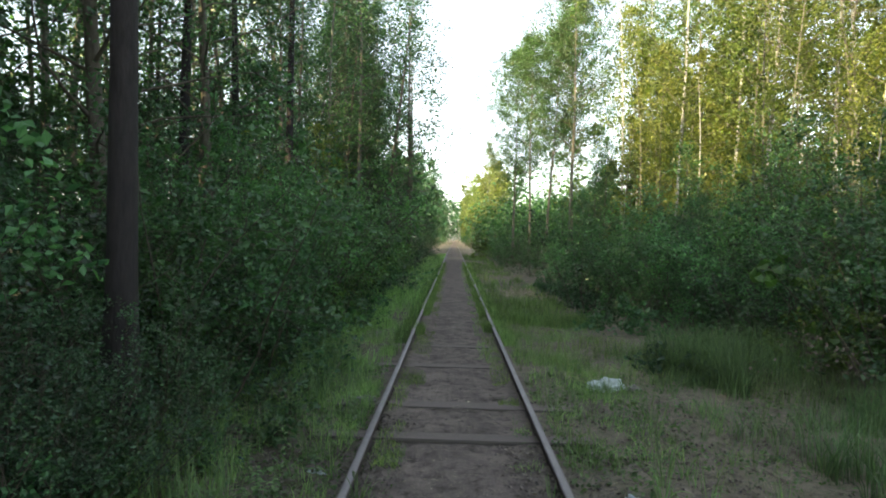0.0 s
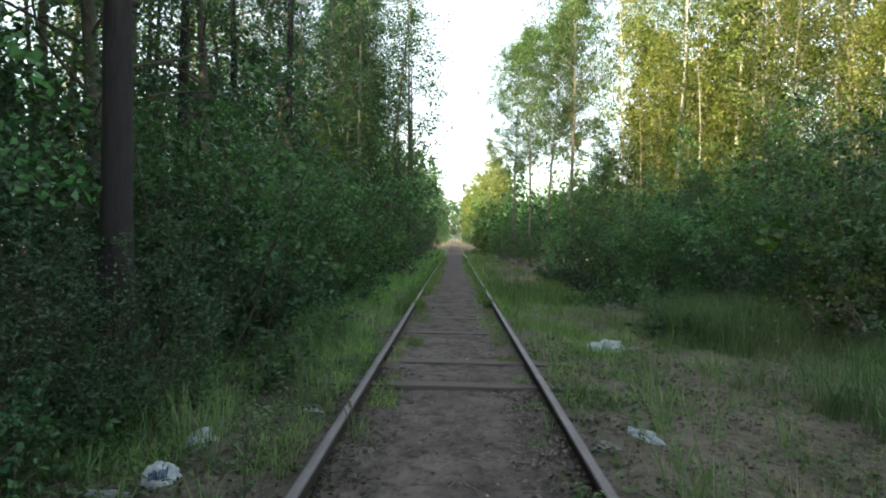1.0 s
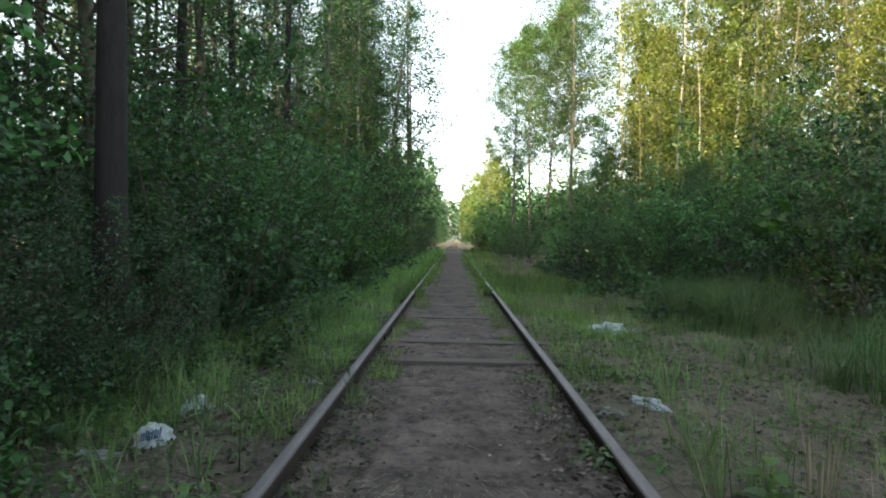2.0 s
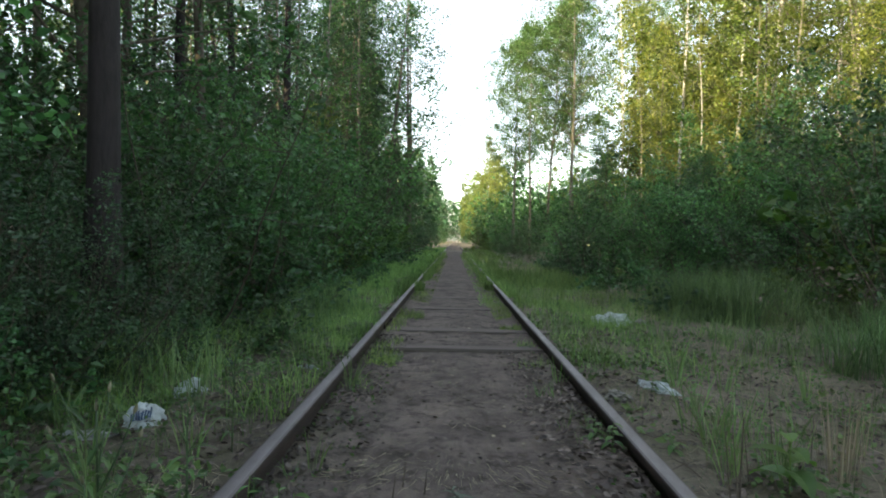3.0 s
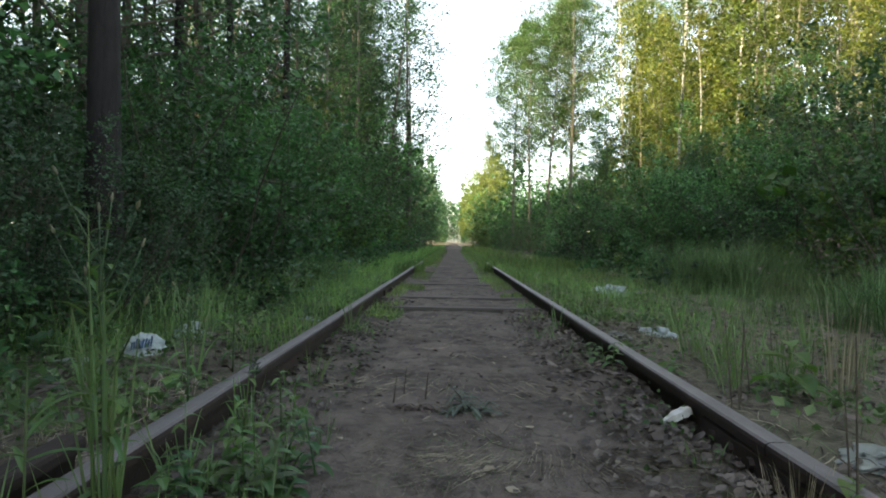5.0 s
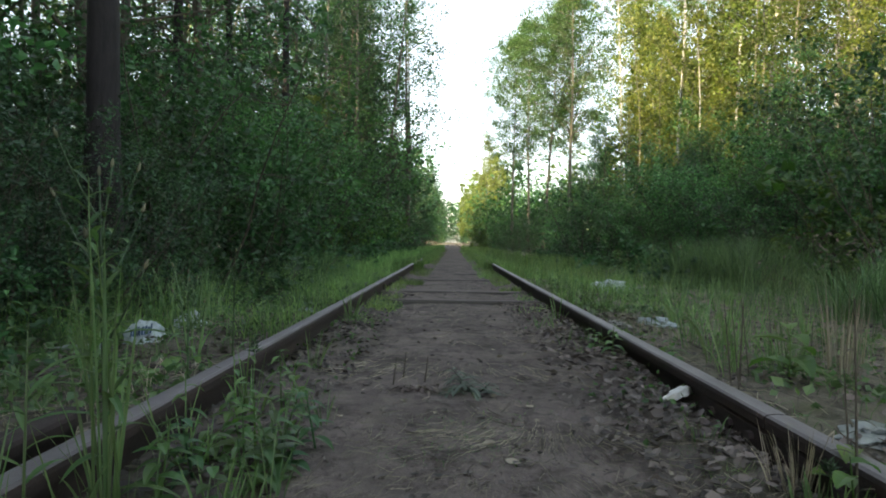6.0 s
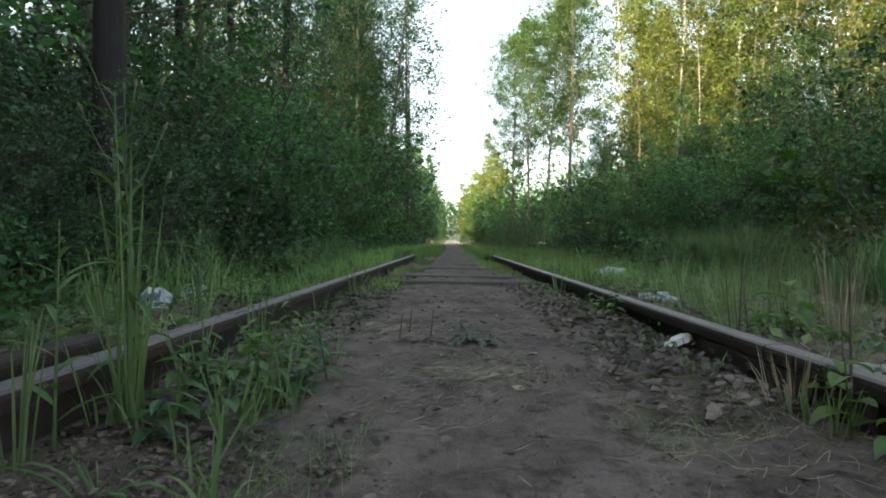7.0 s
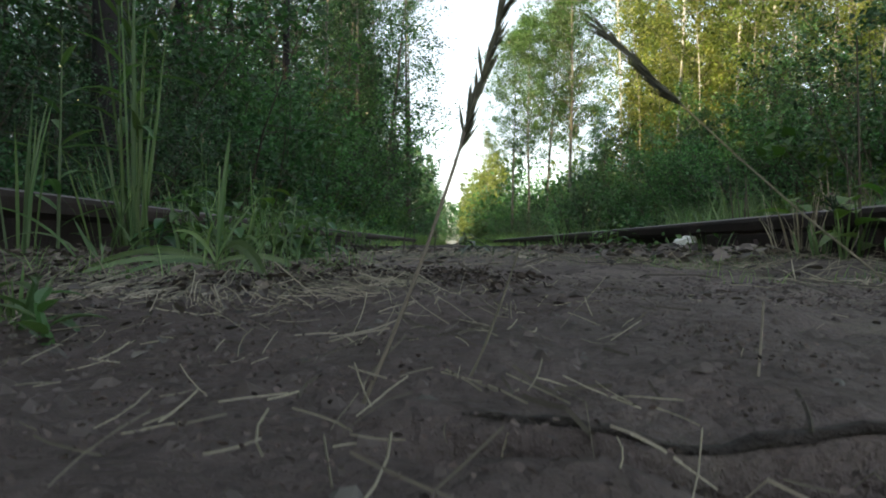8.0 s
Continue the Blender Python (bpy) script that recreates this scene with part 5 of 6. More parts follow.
crumbs("pebbles", *patch(160, -0.35, 0.4, 0.16, 0.8, 89, -0.3, 6.0), 0.0045, STONE, "small grey pebbles on the trodden bed", 89)
fallen_leaves("plant_debris", *patch(700, -0.5, 0.6, 0.35, 1.3, 58, 0.1, 6.0), 0.006, DEAD_LEAF, DB, 58, 0.002, 0.4)
grass("moss_shoots", *patch(260, 0.06, 0.35, 0.20, 0.25, 59, -0.4, 8.0), 0.014, 0.0016, G, "low moss on the edge of a sleeper", 59, 0.8)
crumbs("pebbles", *patch(260, -0.72, 0.72, 0.3, 6.0, 73, 0.0, 4.0), 0.010, STONE, "small grey pebbles on the trodden bed", 73)
crumbs("pebbles", *patch(300, 0.55, 1.3, 1.3, 5.0, 74, 0.0, 4.0), 0.018, STONE, "grey ballast stones beside the rail", 74)
crumbs("pebbles", *patch(300, -1.3, -0.55, 0.8, 5.0, 75, 0.0, 4.0), 0.024, STONE, "grey ballast stones beside the rail", 75)


# ---- litter thrown beside the track ----
def lump(size, seed, folds=1.0, level=4):
    """A crumpled closed skin of about the given size, resting on its underside."""
    r = np.random.default_rng(seed)
    bm = bmesh.new()
    bmesh.ops.create_icosphere(bm, subdivisions=level, radius=0.5)
    way = r.normal(size=(26, 3))
    way /= np.linalg.norm(way, axis=1)[:, None]
    ph = r.uniform(0, 6.28, 26)
    fq = r.uniform(1.5, 11, 26)
    amp = 1 / (1 + 0.45 * fq)
    for v in bm.verts:
        p = np.array(v.co)
        n = p / np.linalg.norm(p)
        d = (np.abs(np.sin(fq * (way @ n) + ph)) * amp).sum() - 0.64 * amp.sum()
        q = n * (0.5 + folds * 0.17 * d) + r.normal(size=3) * 0.003 * folds
        v.co = (q[0] * size[0], q[1] * size[1], max(-0.16, q[2]) * size[2] * 1.2)
    low = min(v.co.z for v in bm.verts)
    for v in bm.verts:
        v.co.z -= low
    return bm


def bag(name, x, y, size, turn, material, label, category, seed, folds=0.7, bars=0, level=4, sink=0.006):
    bm = lump(size, seed, folds, level)
    root = tagged(new(name), label, category)
    root.matrix_basis = pose(x, y, float(ground_z(x, y)) - sink, 0, 0, turn)
    if bars:
        from_tree = BVHTree.FromBMesh(bm)
        r = np.random.default_rng(seed)
        for k in range(bars):
            u0 = -0.26 * size[0] + 0.52 * size[0] * k / bars
            hgt = size[2] * r.uniform(0.22, 0.36)
            z0 = size[2] * (0.30 + 0.012 * k)
            pts = []
            for zz in np.linspace(z0, z0 + hgt, 4):
                for xx in np.linspace(u0, u0 + size[0] * 0.045, 3):
                    hit = from_tree.ray_cast(Vector((xx, -2, zz)), Vector((0, 1, 0)))
                    if hit[0] is None:
                        break
                    pts.append((hit[0].x, hit[0].y - 0.007, hit[0].z))
            if len(pts) == 12:
                part("print_bar", pts, [[i * 3 + j, i * 3 + j + 1, i * 3 + j + 4, i * 3 + j + 3] for i in range(3) for j in range(2)], BAG_PRINT, root, "dark blue printed bar")
    me = bpy.data.meshes.new("bag_skin")
    bm.to_mesh(me)
    bm.free()
    me.materials.append(material)
    skin = new("crumpled_skin", me)
    skin.parent = root
    return root


bag("plastic_bag", -1.64, 3.36, (0.19, 0.15, 0.15), 10, BAG_WHITE, "crumpled white plastic bag with dark blue print", "plastic bag", 3, 0.7, 9)
bag("plastic_bag", -1.86, 3.22, (0.26, 0.08, 0.05), -4, BAG_GREY, "flattened dirty grey plastic bag", "plastic bag", 4, 1.3)
bag("plastic_bag", -1.72, 4.10, (0.18, 0.12, 0.12), 20, BAG_WHITE, "crumpled white plastic bag in the grass", "plastic bag", 5, 1.1)
bag("plastic_bag", 2.03, 8.25, (0.42, 0.30, 0.20), 12, BAG_WHITE, "large crumpled white plastic bag on bare soil", "plastic bag", 6, 1.2)
bag("plastic_bag", 2.38, 8.20, (0.2, 0.18, 0.08), 40, BAG_DIRT, "dirty grey plastic bag on bare soil", "plastic bag", 7, 1.2)
bag("plastic_bag", 1.22, 1.95, (0.24, 0.16, 0.05), 30, BAG_GREY, "torn grey plastic film flattened beside the rail", "plastic film", 15, 1.2)
bag("plastic_bag", 1.36, 4.36, (0.33, 0.08, 0.07), -70, BAG_WHITE, "twisted white plastic wrapper beside the rail", "plastic wrapper", 8, 1.3, sink=-0.012)
bag("rag", 1.02, 4.06, (0.16, 0.12, 0.08), 15, BAG_DIRT, "crumpled grey rag against the rail", "rag", 9, 1.2)
bag("plastic_bag", -1.02, 7.0, (0.26, 0.16, 0.11), 0, BAG_DIRT, "torn grey-white plastic film in the grass", "plastic bag", 10, 1.3)
bag("wrapper", -1.125, 4.84, (0.17, 0.05, 0.04), -14, BAG_WHITE, "small pale wrapper beside the rail", "wrapper", 11, 1.0, 0, 3)
bag("bottle_cap", -1.86, 5.2, (0.07, 0.06, 0.09), 0, BAG_PRINT, "small blue plastic scrap in the grass", "plastic scrap", 12, 0.6, 0, 3)


def paper_scrap():
    """A torn folded scrap of white paper leaning on the leaves."""
    root = tagged(new("paper_scrap"), "torn folded scrap of white paper on dead leaves", "paper")
    root.matrix_basis = pose(0.722, 2.2, float(ground_z(0.722, 2.2)) + 0.034, 42, -20, 20)
    n = 9
    top, low = [], []
    for i in range(n):
        t = i / (n - 1)
        xx = -0.06 + 0.12 * t
        half = 0.005 + 0.014 * math.sin(0.25 + t * 2.1) + 0.0025 * math.sin(t * 19)
        zz = 0.012 * math.sin(t * 3.6)
        top += [(xx, -half, zz), (xx, 0.002 * math.sin(t * 9), zz + 0.013), (xx, half, zz + 0.003)]
    v = top + [(x, y, z - 0.003) for x, y, z in top]
    k = len(top)
    f = []
    for i in range(n - 1):
        for j in range(2):
            a = i * 3 + j
            f += [[a, a + 1, a + 4, a + 3], [k + a + 3, k + a + 4, k + a + 1, k + a]]
        f += [[i * 3, i * 3 + 3, k + i * 3 + 3, k + i * 3], [i * 3 + 5, i * 3 + 2, k + i * 3 + 2, k + i * 3 + 5]]
    f += [[0, k, k + 1, 1], [1, k + 1, k + 2, 2], [(n - 1) * 3 + 1, k + (n - 1) * 3 + 1, k + (n - 1) * 3, (n - 1) * 3], [(n - 1) * 3 + 2, k + (n - 1) * 3 + 2, k + (n - 1) * 3 + 1, (n - 1) * 3 + 1]]
    part("sheet", v, f, PAPER, root)


paper_scrap()


# ---- single weeds ----
def blade_strip(line, widths, side, fold=0.25):
    """A leaf blade with a midrib fold along a line of points."""
    p = np.asarray(line, float)
    d = np.gradient(p, axis=0)
    d /= np.linalg.norm(d, axis=1)[:, None] + 1e-9
    s = np.cross(d, np.asarray(side, float))
    s = np.where(np.linalg.norm(s, axis=1)[:, None] < 1e-3, [[1.0, 0, 0]], s)
    s /= np.linalg.norm(s, axis=1)[:, None]
    nn = np.cross(s, d)
    w = np.asarray(widths, float)[:, None] * 0.5
    v = np.stack([p - s * w + nn * w * fold, p, p + s * w + nn * w * fold], 1).reshape(-1, 3)
    f = [[i * 3 + j, i * 3 + j + 1, i * 3 + j + 4, i * 3 + j + 3] for i in range(len(p) - 1) for j in range(2)]
    return v, f


def arch(start, way, length, fall, n=7):
    p = [np.array(start, float)]
    d = np.array(way, float) / np.linalg.norm(way)
    for _ in range(n):
        d = d + np.array([0, 0, -fall / n])
        d /= np.linalg.norm(d)
        p.append(p[-1] + d * length / n)
    return np.array(p)


def grass_clump(x, y, height, count, spread, material, label, seed, width=0.009, heads=0, name="tall_grass_clump", stiff=0.9):
    r = np.random.default_rng(seed)
    root = tagged(new(name), label, "grass")
    root.matrix_basis = pose(x, y, float(ground_z(x, y)) - 0.005)
    for i in range(count):
        a = r.uniform(0, 6.28)
        b = np.array([math.cos(a), math.sin(a), 0]) * spread * r.random()
        L = height * r.uniform(0.45, 1.05)
        line = arch(b, (math.cos(a) * stiff * 0.22, math.sin(a) * stiff * 0.22, 1), L, abs(r.normal()) * stiff)
        w = width * r.uniform(0.7, 1.2) * np.array([0.6, 0.9, 1, 1, 0.9, 0.7, 0.45, 0.05])
        part("blade", *blade_strip(line, w, r.normal(size=3)), material, root)
    for i in range(heads):
        a = r.uniform(0, 6.28)
        b = np.array([math.cos(a), math.sin(a), 0]) * spread * 0.5 * r.random()
        line = arch(b, (math.cos(a) * 0.12, math.sin(a) * 0.12, 1), height * r.uniform(0.9, 1.1), 0.15)
        stalk = part("stalk", *tube(line, np.linspace(0.0022, 0.001, 8), 4), material, root)
        pts = []
        for k in range(46):
            t = r.uniform(0.76, 1.0)
            q = on_line(line, t)
            tip = arch(q, r.normal(size=3) * np.array([1, 1, 0.4]) + np.array([0, 0, 0.9]), 0.03 * (1.15 - t) * 4 * r.uniform(0.3, 1), 0.2, 2)
            pts.append(tube(tip, [0.0006, 0.0017, 0.0003], 3, False))
        part("seed_head", *joined(pts), LEAF_WILLOW, stalk, "loose feathery seed head")
    return root


def leafy_weed(name, x, y, height, leaves, leaf_len, leaf_w, material, label, seed, up=0.5, lean=0.1, start=0.1):
    """An upright stem with single leaves set round it."""
    r = np.random.default_rng(seed)
    root = tagged(new(name), label, "weed")
    root.matrix_basis = pose(x, y, float(ground_z(x, y)) - 0.005, 0, 0, float(r.uniform(0, 360)))
    a = r.uniform(0, 6.28)
    line = arch((0, 0, 0), (math.cos(a) * lean, math.sin(a) * lean, 1), height, 0.1)
    part("stem", *tube(line, np.linspace(0.0035, 0.0012, 8), 5), material, root)
    for i in range(leaves):
        t = start + (1 - start) * (i + 0.5) / leaves
        q = on_line(line, t)
        b = i * 2.4 + r.normal() * 0.3
        L = leaf_len * (1.15 - 0.6 * t) * r.uniform(0.8, 1.2)
        l = arch(q, (math.cos(b), math.sin(b), up), L, 1.0 * r.uniform(0.6, 1.4), 6)
        w = leaf_w * (1.1 - 0.5 * t) * np.array([0.15, 0.7, 1, 0.95, 0.75, 0.42, 0.03])
        part("leaf", *blade_strip(l, w, (0, 0, 1), 0.3), material, root)
    return root


def sow_thistle(x, y, height, arms, label, seed):
    """A stem that forks into upright arms, each with narrow leaves and a closed bud."""
    r = np.random.default_rng(seed)
    root = tagged(new("sow_thistle"), label, "weed")
    root.matrix_basis = pose(x, y, float(ground_z(x, y)) - 0.005)
    line = arch((0, 0, 0), (r.normal() * 0.03, r.normal() * 0.03, 1), height, 0.03)
    part("stem", *tube(line, np.linspace(0.0045, 0.0018, 8), 6), LEAF_WILLOW, root, smooth=True)
    lines = [line]
    for i in range(arms):
        t = 0.5 + 0.42 * i / arms
        a = i * 2.4 + r.normal() * 0.3
        l = arch(on_line(line, t), (math.cos(a) * 0.75, math.sin(a) * 0.5, 1), height * r.uniform(0.2, 0.36) * (1.2 - 0.5 * t), -0.45)
        part("arm", *tube(l, np.linspace(0.0024, 0.0012, 8), 5), LEAF_WILLOW, root, smooth=True)
        lines.append(l)
    for l in lines:
        d = l[-1] - l[-2]
        d /= np.linalg.norm(d)
        tip = [l[-1] + d * k for k in (-0.002, 0.003, 0.008, 0.013, 0.018)]
        part("bud", *tube(tip, [0.0014, 0.0034, 0.0038, 0.0026, 0.001], 7), SEED_HEAD, root, "closed pale bud", smooth=True)
        for k in (0.3, 0.62):
            a = r.uniform(0, 6.28)
            b = arch(on_line(l, k), (math.cos(a), math.sin(a), 0.9), 0.05 * r.uniform(0.7, 1.3), 1.0, 5)
            part("leaf", *blade_strip(b, 0.010 * np.array([0.3, 0.9, 1, 0.7, 0.4, 0.03]), (0, 0, 1), 0.3), WEED_GREEN, root)
    for i in range(9):
        t = 0.08 + 0.5 * i / 9
        a = i * 2.4 + r.normal() * 0.3
        b = arch(on_line(line, t), (math.cos(a), math.sin(a), 0.7), height * 0.24 * r.uniform(0.7, 1.2), 1.3, 6)
        part("leaf", *blade_strip(b, 0.019 * np.array([0.3, 0.8, 1, 0.9, 0.7, 0.4, 0.03]), (0, 0, 1), 0.3), WEED_GREEN, root)
    return root


W = WEED_GREEN
tuft = np.random.default_rng(77)
for k in range(16):
    grass_clump(float(tuft.uniform(-0.74, -0.40)), float(tuft.uniform(1.2, 2.3)), float(tuft.uniform(0.10, 0.24)), 9, 0.04, G, "small green grass tuft inside the rail", 200 + k, 0.0045, 0, stiff=1.1)
for k, (wx, wy) in enumerate(((-0.42, 0.98), (-0.5, 1.1), (-0.36, 0.92), (-0.55, 0.95), (-0.46, 1.2))):
    grass_clump(wx, wy, 0.17, 8, 0.03, G, "bent green grass tuft on the bed", 260 + k, 0.005, 0, stiff=2.2)
for k in range(14):
    side = -1 if k % 2 else 1
    grass_clump(float(side * tuft.uniform(0.52, 0.74)), float(tuft.uniform(2.0, 6.5)), float(tuft.uniform(0.06, 0.16)), 8, 0.04, G, "small green grass tuft inside the rail", 230 + k, 0.004, 0, stiff=1.1)
grass_clump(-0.675, 1.28, 0.62, 12, 0.022, G, "tall fresh green grass clump growing inside the rail", 1, 0.0075, 0, stiff=0.5)
grass_clump(-0.66, 1.25, 0.34, 7, 0.03, G, "fresh green grass clump growing inside the rail", 151, 0.007, 0, stiff=0.8)
sow_thistle(-0.68, 1.29, 0.66, 8, "tall sow thistle with branching top and closed buds", 152)
sow_thistle(-1.05, 3.0, 0.5, 6, "sow thistle with branching top beside the rail", 154)
sow_thistle(-0.98, 2.35, 0.42, 5, "sow thistle with branching top beside the rail", 155)
grass_clump(-0.72, 1.02, 0.30, 9, 0.04, G, "green grass tuft growing against the rail", 2, 0.006, 1, stiff=0.5)
leafy_weed("thistle", -0.71, 1.10, 0.40, 13, 0.10, 0.016, W, "upright grey-green thistle with narrow leaves", 3, 0.9)
leafy_weed("thistle", -0.68, 1.25, 0.66, 18, 0.12, 0.018, W, "tall grey-green thistle with narrow leaves", 4, 1.2, 0.03, 0.3)
leafy_weed("thistle", -0.64, 1.27, 0.55, 14, 0.10, 0.016, W, "tall grey-green thistle with narrow leaves", 5, 1.3, 0.08, 0.4)
for k, (wx, wy, wh) in enumerate(((-0.52, 1.60, 0.2), (-0.60, 1.78, 0.24), (-0.46, 1.42, 0.14), (-0.64, 1.55, 0.22), (-0.57, 2.1, 0.2), (-0.66, 2.0, 0.26), (-0.5, 1.9, 0.12), (-0.62, 1.38, 0.18))):
    leafy_weed("nettle", wx, wy, wh, 11, 0.075, 0.02, W, "leafy green weed inside the rail", 20 + k, 0.3)
for k, (wx, wy, wh, n) in enumerate(((-0.66, 2.08, 0.24, 12), (-0.62, 2.75, 0.2, 9), (-1.32, 2.35, 0.4, 16), (-1.2, 2.9, 0.3, 12), (-1.6, 2.8, 0.34, 12), (-2.1, 3.4, 0.4, 14), (-1.45, 3.6, 0.36, 12), (-1.3, 5.3, 0.3, 12),
                                     (1.19, 2.8, 0.34, 10), (1.67, 4.85, 0.42, 16), (1.55, 4.5, 0.36, 12), (1.9, 3.6, 0.3, 9), (2.4, 4.4, 0.36, 10), (1.3, 3.3, 0.3, 10), (0.70, 4.4, 0.2, 8), (-0.70, 4.3, 0.26, 9), (1.75, 2.45, 0.4, 12))):
    grass_clump(wx, wy, wh, n, 0.05, G, "single green grass tuft on bare soil", 40 + k, 0.008, 1 if k % 3 == 0 else 0)
inner = np.random.default_rng(57)
for k in range(12):
    leafy_weed("nettle", float(-inner.uniform(0.36, 0.72)), float(inner.uniform(1.12, 1.95)), float(inner.uniform(0.06, 0.18)), 12, float(inner.uniform(0.055, 0.09)), float(inner.uniform(0.024, 0.042)), W if k % 3 else LEAF_SHRUB, "leafy green weed inside the rail", 420 + k, 0.3, 0.3)
leafy_weed("burdock", -0.50, 1.62, 0.2, 6, 0.10, 0.06, LEAF_SAPLING, "young broad-leaved weed inside the rail", 441, 0.5)
leafy_weed("burdock", -0.56, 2.2, 0.14, 5, 0.09, 0.05, LEAF_SAPLING, "young broad-leaved weed inside the rail", 442, 0.5)
leafy_weed("burdock", 0.72, 1.27, 0.16, 6, 0.09, 0.055, LEAF_SAPLING, "young broad-leaved weed against the rail", 443, 0.5)
leafy_weed("burdock", 0.70, 1.12, 0.08, 5, 0.08, 0.045, LEAF_SAPLING, "young broad-leaved weed against the rail", 444, 0.4)
weeds = np.random.default_rng(31)
for k in range(34):
    wx, wy = float(-weeds.uniform(1.05, 2.5)), float(weeds.uniform(3.0, 7.0))
    leafy_weed("nettle", wx, wy, float(weeds.uniform(0.12, 0.34)), 10, 0.085, 0.032, W if k % 3 else G, "leafy green weed beside the track", 300 + k, 0.3, 0.25)
for k in range(34):
    wx, wy = float(weeds.uniform(1.0, 3.4)), float(weeds.uniform(2.4, 7.5))
    if k % 3:
        grass_clump(wx, wy, float(weeds.uniform(0.2, 0.44)), 11, 0.06, G, "loose green grass tuft on bare soil", 340 + k, 0.007, 1 if k % 4 == 0 else 0)
    else:
        leafy_weed("nettle", wx, wy, float(weeds.uniform(0.1, 0.26)), 9, 0.08, 0.034, W, "leafy green weed beside the track", 340 + k, 0.3, 0.25)
for k in range(14):
    grass_clump(float(weeds.uniform(1.1, 1.5)), float(weeds.uniform(2.5, 3.4)), float(weeds.uniform(0.2, 0.4)), 7, 0.04, G, "loose green grass tuft on bare soil", 380 + k, 0.006, 0)
for k in range(4):
    leafy_weed("dry_stalk", float(weeds.uniform(1.0, 2.4)), float(weeds.uniform(1.9, 3.6)), float(weeds.uniform(0.2, 0.36)), 4, 0.035, 0.006, TWIG, "thin dark dead stalk standing beside the rail", 400 + k, 0.8)
grass_clump(1.66, 2.85, 0.46, 48, 0.10, GRASS_DRY, "clump of pale dry grass stalks", 5, 0.0045, stiff=0.4)
grass_clump(1.85, 2.7, 0.36, 20, 0.12, GRASS_DRY, "clump of pale dry grass stalks", 6, 0.003, stiff=0.5)
grass_clump(0.74, 1.50, 0.15, 26, 0.05, GRASS_DRY, "dry yellow grass tuft against the rail", 7, 0.003)
grass_clump(0.70, 1.36, 0.10, 12, 0.05, G, "green grass tuft against the rail", 8, 0.006)
grass_clump(0.71, 1.30, 0.12, 9, 0.05, G, "green grass tuft against the rail", 131, 0.005, 1)
grass_clump(0.72, 1.46, 0.16, 30, 0.06, GRASS_DRY, "dry yellow grass tuft against the rail", 132, 0.003)
leafy_weed("dry_stalk", 0.74, 1.30, 0.44, 6, 0.05, 0.008, TWIG, "tall thin dark dead stalk beside the rail", 133, 0.8, 0.03)
grass_clump(-0.26, 0.37, 0.035, 14, 0.02, G, "tiny green grass tuft on the bed", 134, 0.003)
grass_clump(-0.29, 0.34, 0.03, 12, 0.02, G, "tiny green grass tuft on the bed", 135, 0.003)
grass_clump(0.66, 1.82, 0.08, 12, 0.06, G, "short green grass against the rail", 9, 0.005)
leafy_weed("burdock", 1.30, 2.58, 0.22, 7, 0.18, 0.105, LEAF_SAPLING, "young burdock with broad bright green leaves", 10, 0.5)
leafy_weed("burdock", 0.82, 1.44, 0.13, 5, 0.12, 0.075, LEAF_SAPLING, "young burdock with broad bright green leaves by the rail", 11, 0.6)
leafy_weed("burdock", 0.95, 1.30, 0.12, 5, 0.12, 0.08, LEAF_SAPLING, "young burdock with broad pale green leaves by the rail", 12, 0.4)
for k, (wx, wy) in enumerate(((1.04, 2.44), (1.08, 2.52), (0.98, 2.36), (0.93, 1.62), (1.2, 2.7), (1.5, 3.1))):
    leafy_weed("dry_stalk", wx, wy, 0.30 + 0.03 * (k % 3), 5, 0.04, 0.006, TWIG, "thin dark dead stalk standing beside the rail", 60 + k, 0.8)
for k, (wx, wy, wh) in enumerate(((0.72, 3.02, 0.14), (0.68, 3.2, 0.12), (-1.5, 4.5, 0.26), (-1.62, 4.7, 0.3), (-1.42, 4.3, 0.22), (-2.5, 4.8, 0.5), (-2.7, 4.6, 0.55), (-2.2, 4.1, 0.4), (-1.9, 3.9, 0.3), (-2.3, 3.4, 0.4), (-1.85, 5.1, 0.4), (1.5, 4.6, 0.22), (-2.0, 2.9, 0.35))):
    leafy_weed("nettle", wx, wy, wh, 12, 0.08, 0.034, W, "leafy yellow-green weed beside the track", 80 + k, 0.3)
for k, (wx, wy, wh, n, length) in enumerate(((0.055, 2.36, 0.12, 20, 0.12), (0.02, 2.4, 0.08, 14, 0.1), (0.075, 2.41, 0.06, 12, 0.09))):
    leafy_weed("wilted_sprig", wx, wy, wh, n, length, 0.017, WILTED_LEAF, "wilted grey-green sprig lying on the bed", 110 + k, 0.4, 0.9, 0.0)
for k, (wx, wy) in enumerate(((-0.1, 2.36), (-0.16, 2.38), (-0.05, 2.34), (-0.22, 2.42))):
    leafy_weed("wilted_sprig", wx, wy, 0.05, 16, 0.1, 0.013, WILTED_LEAF if k == 2 else DEBRIS, "withered brown sprig lying on the bed", 115 + k, 0.12, 1.4, 0.0)
for k, (wx, wy) in enumerate(((-0.22, 2.62), (-0.13, 2.55), (-0.25, 2.50))):
    leafy_weed("dry_stalk", wx, wy, 0.11, 3, 0.03, 0.005, TWIG, "thin dark dead stalk on the bed", 120 + k, 0.9)


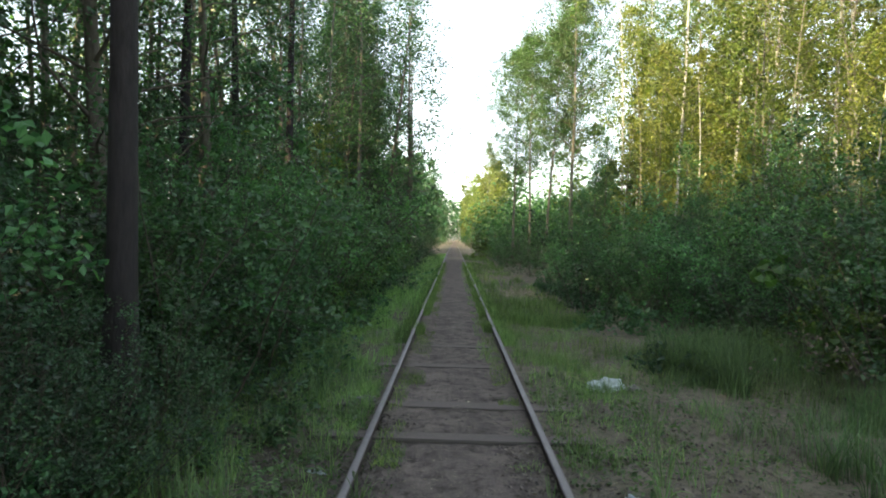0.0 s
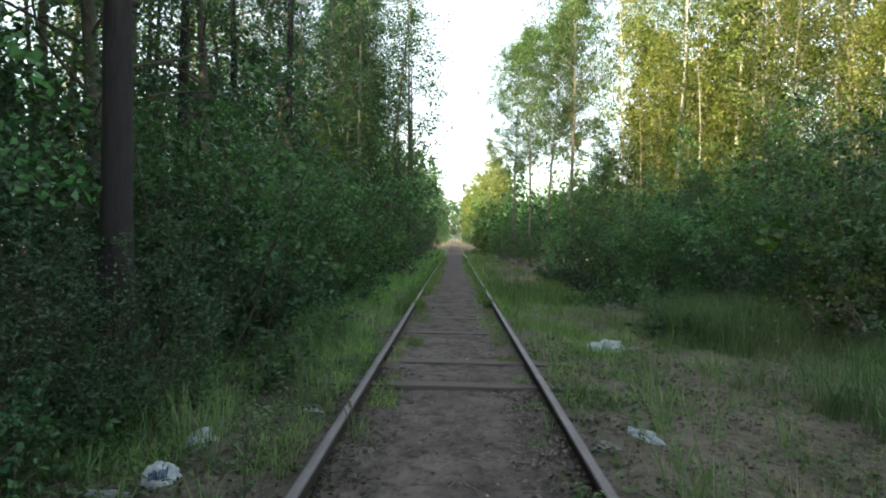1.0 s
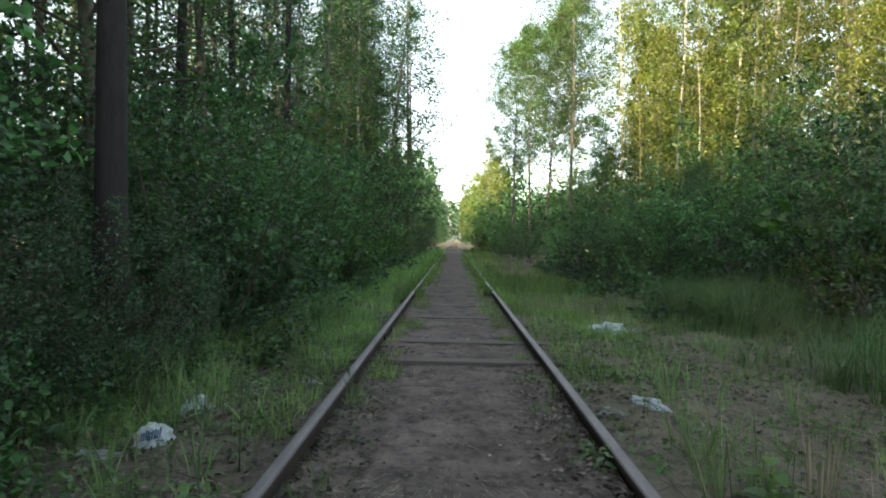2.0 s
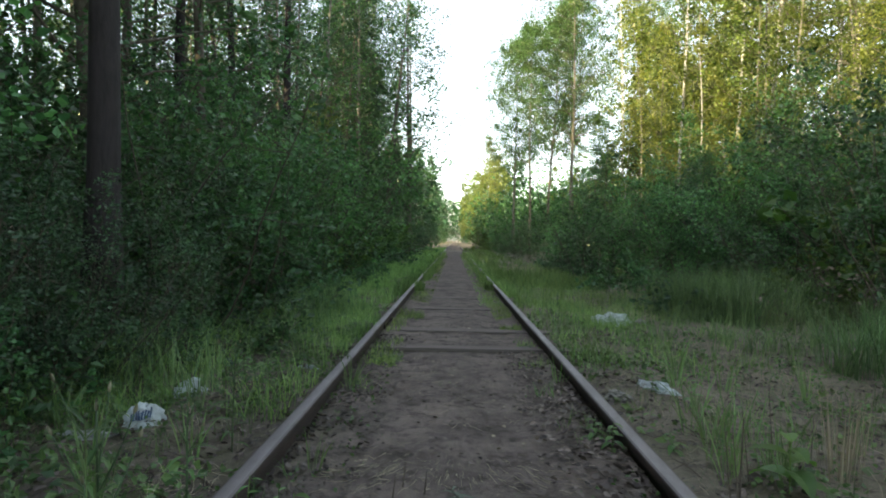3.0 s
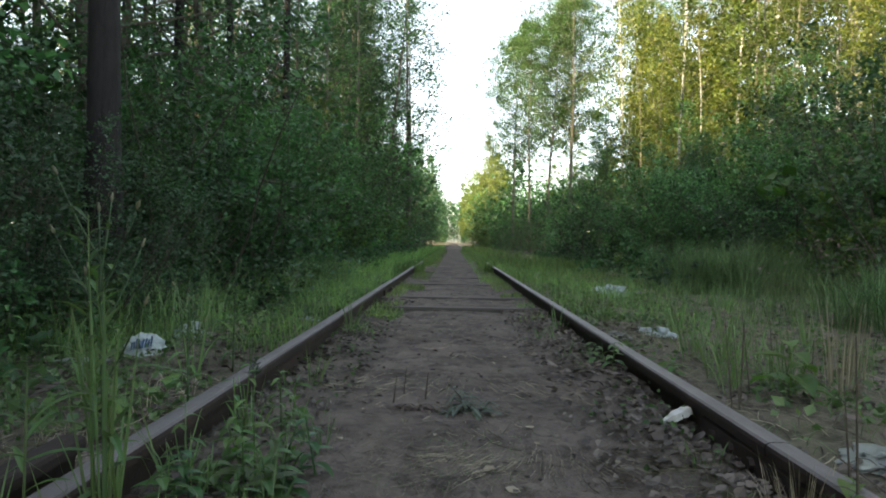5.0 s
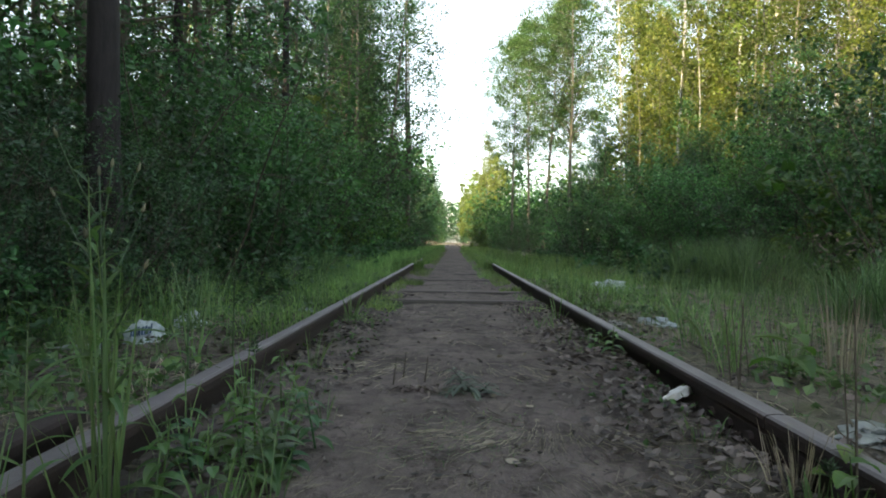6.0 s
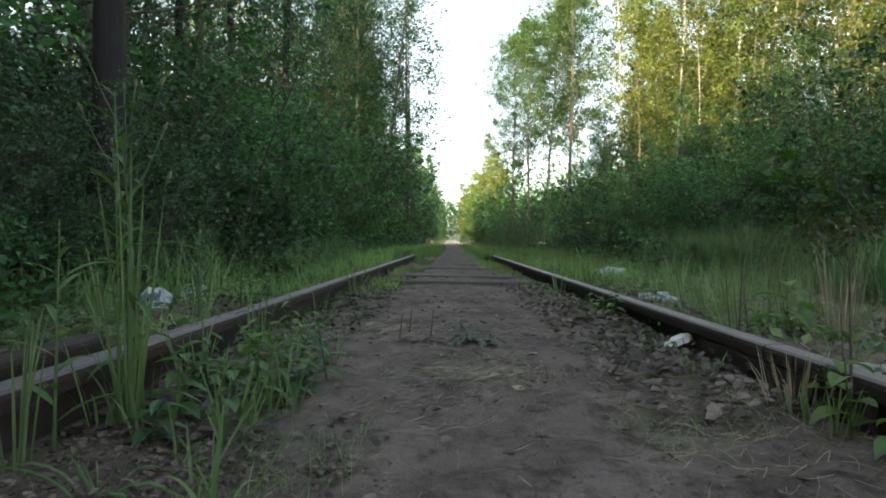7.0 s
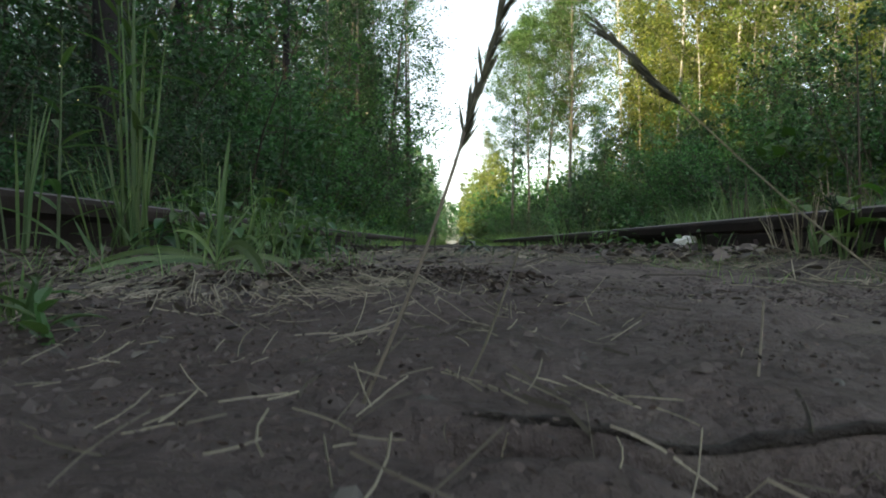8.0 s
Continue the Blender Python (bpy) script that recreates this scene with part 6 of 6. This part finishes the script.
# broad-leaved grass shoot and seeding stalks close over the soil
def shoot():
    root = tagged(new("grass_shoot"), "broad-leaved green grass shoot drooping over the bed", "grass")
    root.matrix_basis = pose(-0.345, 0.84, float(ground_z(-0.345, 0.84)) - 0.004)
    part("stalk", *tube(arch((0, 0, 0), (0.02, 0, 1), 0.14, 0.05), np.linspace(0.0025, 0.001, 8), 5), G, root)
    for way, L, fall, w in (((0.5, -0.8, 0.55), 0.27, 1.15, 0.017), ((-1, 0.1, 0.5), 0.22, 1.1, 0.011), ((-1, -0.35, 0.35), 0.2, 0.9, 0.010), ((0.1, -0.05, 1), 0.17, 0.3, 0.010),
                            ((0.9, 0.1, 0.5), 0.14, 1.3, 0.010), ((-0.5, 0.4, 0.8), 0.13, 1.2, 0.007), ((-0.7, -0.7, 0.3), 0.15, 0.9, 0.009)):
        part("blade", *blade_strip(arch((0, 0, 0.02), way, L, fall), w * 0.75 * np.array([0.5, 0.8, 1, 1, 0.9, 0.75, 0.5, 0.05]), (0, -1, 0.5)), G, root)


def seed_stalk(base, tip, head, label, first=0.66, stout=1.0):
    root = tagged(new("seeding_grass_stalk"), label, "grass")
    root.matrix_basis = pose(*base)
    end = np.array(tip) - np.array(base)
    line = np.array([end * t + np.array([0, 0, -0.008 * math.sin(math.pi * t)]) for t in np.linspace(0, 1, 9)])
    stalk = part("stalk", *tube(line, np.linspace(0.0006, 0.0003, 9) * stout, 5), GRASS_DRY, root)
    if head:
        r = np.random.default_rng(3)
        pts = []
        d = end / np.linalg.norm(end)
        for k in range(64):
            q = on_line(line, r.uniform(first, 1.0))
            t = arch(q, d * 2 + r.normal(size=3) * 0.34 * stout, 0.008, 0, 2)
            pts.append(tube(t, [0.0002 * stout, 0.0005 * stout, 0.0001], 3, False))
        part("seed_head", *joined(pts), SEED_HEAD, stalk, "brown seed head")


def bark_strip(x0, x1, y, dip, r0, seed, label):
    """A dark strip that stands in for the shaded gap along a sleeper's edge."""
    r = np.random.default_rng(seed)
    xs = np.linspace(x0, x1, 12)
    ys = y + 0.001 * value_noise(xs, xs * 0, 40.0, seed) + dip * (xs - x0)
    zs = ground_z(xs, ys) + r0 * 0.5 + 0.0003 * r.normal(size=12)
    rad = r0 * np.sin(np.linspace(0.25, math.pi - 0.2, 12)) * r.uniform(0.75, 1.15, 12)
    ob = part("bark_strip", *tube(np.stack([xs, ys, zs], 1), rad, 7), GAP_SHADE, smooth=True)
    tagged(ob, label, "bark")


# near-black colour for the shade in the sleeper gap
GAP_SHADE = bark_material("gap_shade", (0.012, 0.01, 0.01), (0.05, 0.04, 0.038), (60, 90, 90), 0.85, 0.8)
bark_strip(-0.052, -0.008, 0.198, -0.01, 0.0013, 1, "dark strip for the shaded gap along a buried sleeper")
bark_strip(-0.022, 0.05, 0.197, 0.0, 0.0016, 2, "long dark strip for the shaded gap along a buried sleeper")
bark_strip(-0.008, 0.04, 0.18, 0.01, 0.001, 3, "thin dark strip for the shaded gap along a buried sleeper")
shoot()
leafy_weed("plantain", -0.215, 0.325, 0.022, 6, 0.03, 0.009, W, "small broad-leaved weed close over the soil", 451, 0.9, 0.2)
leafy_weed("plantain", -0.25, 0.36, 0.028, 6, 0.036, 0.010, W, "small broad-leaved weed close over the soil", 452, 0.8, 0.2)
seed_stalk((-0.078, 0.215, 0.048), (-0.040, 0.225, 0.160), True, "seeding grass stalk leaning over the soil")
seed_stalk((-0.060, 0.240, 0.045), (-0.036, 0.250, 0.092), False, "dry grass stalk leaning over the soil")
seed_stalk((0.018, 0.230, 0.045), (0.036, 0.260, 0.078), False, "dry grass stalk leaning over the soil")
seed_stalk((0.10, 0.215, 0.05), (-0.021, 0.22, 0.143), True, "seeding grass stalk bent over the soil", 0.84, 0.6)
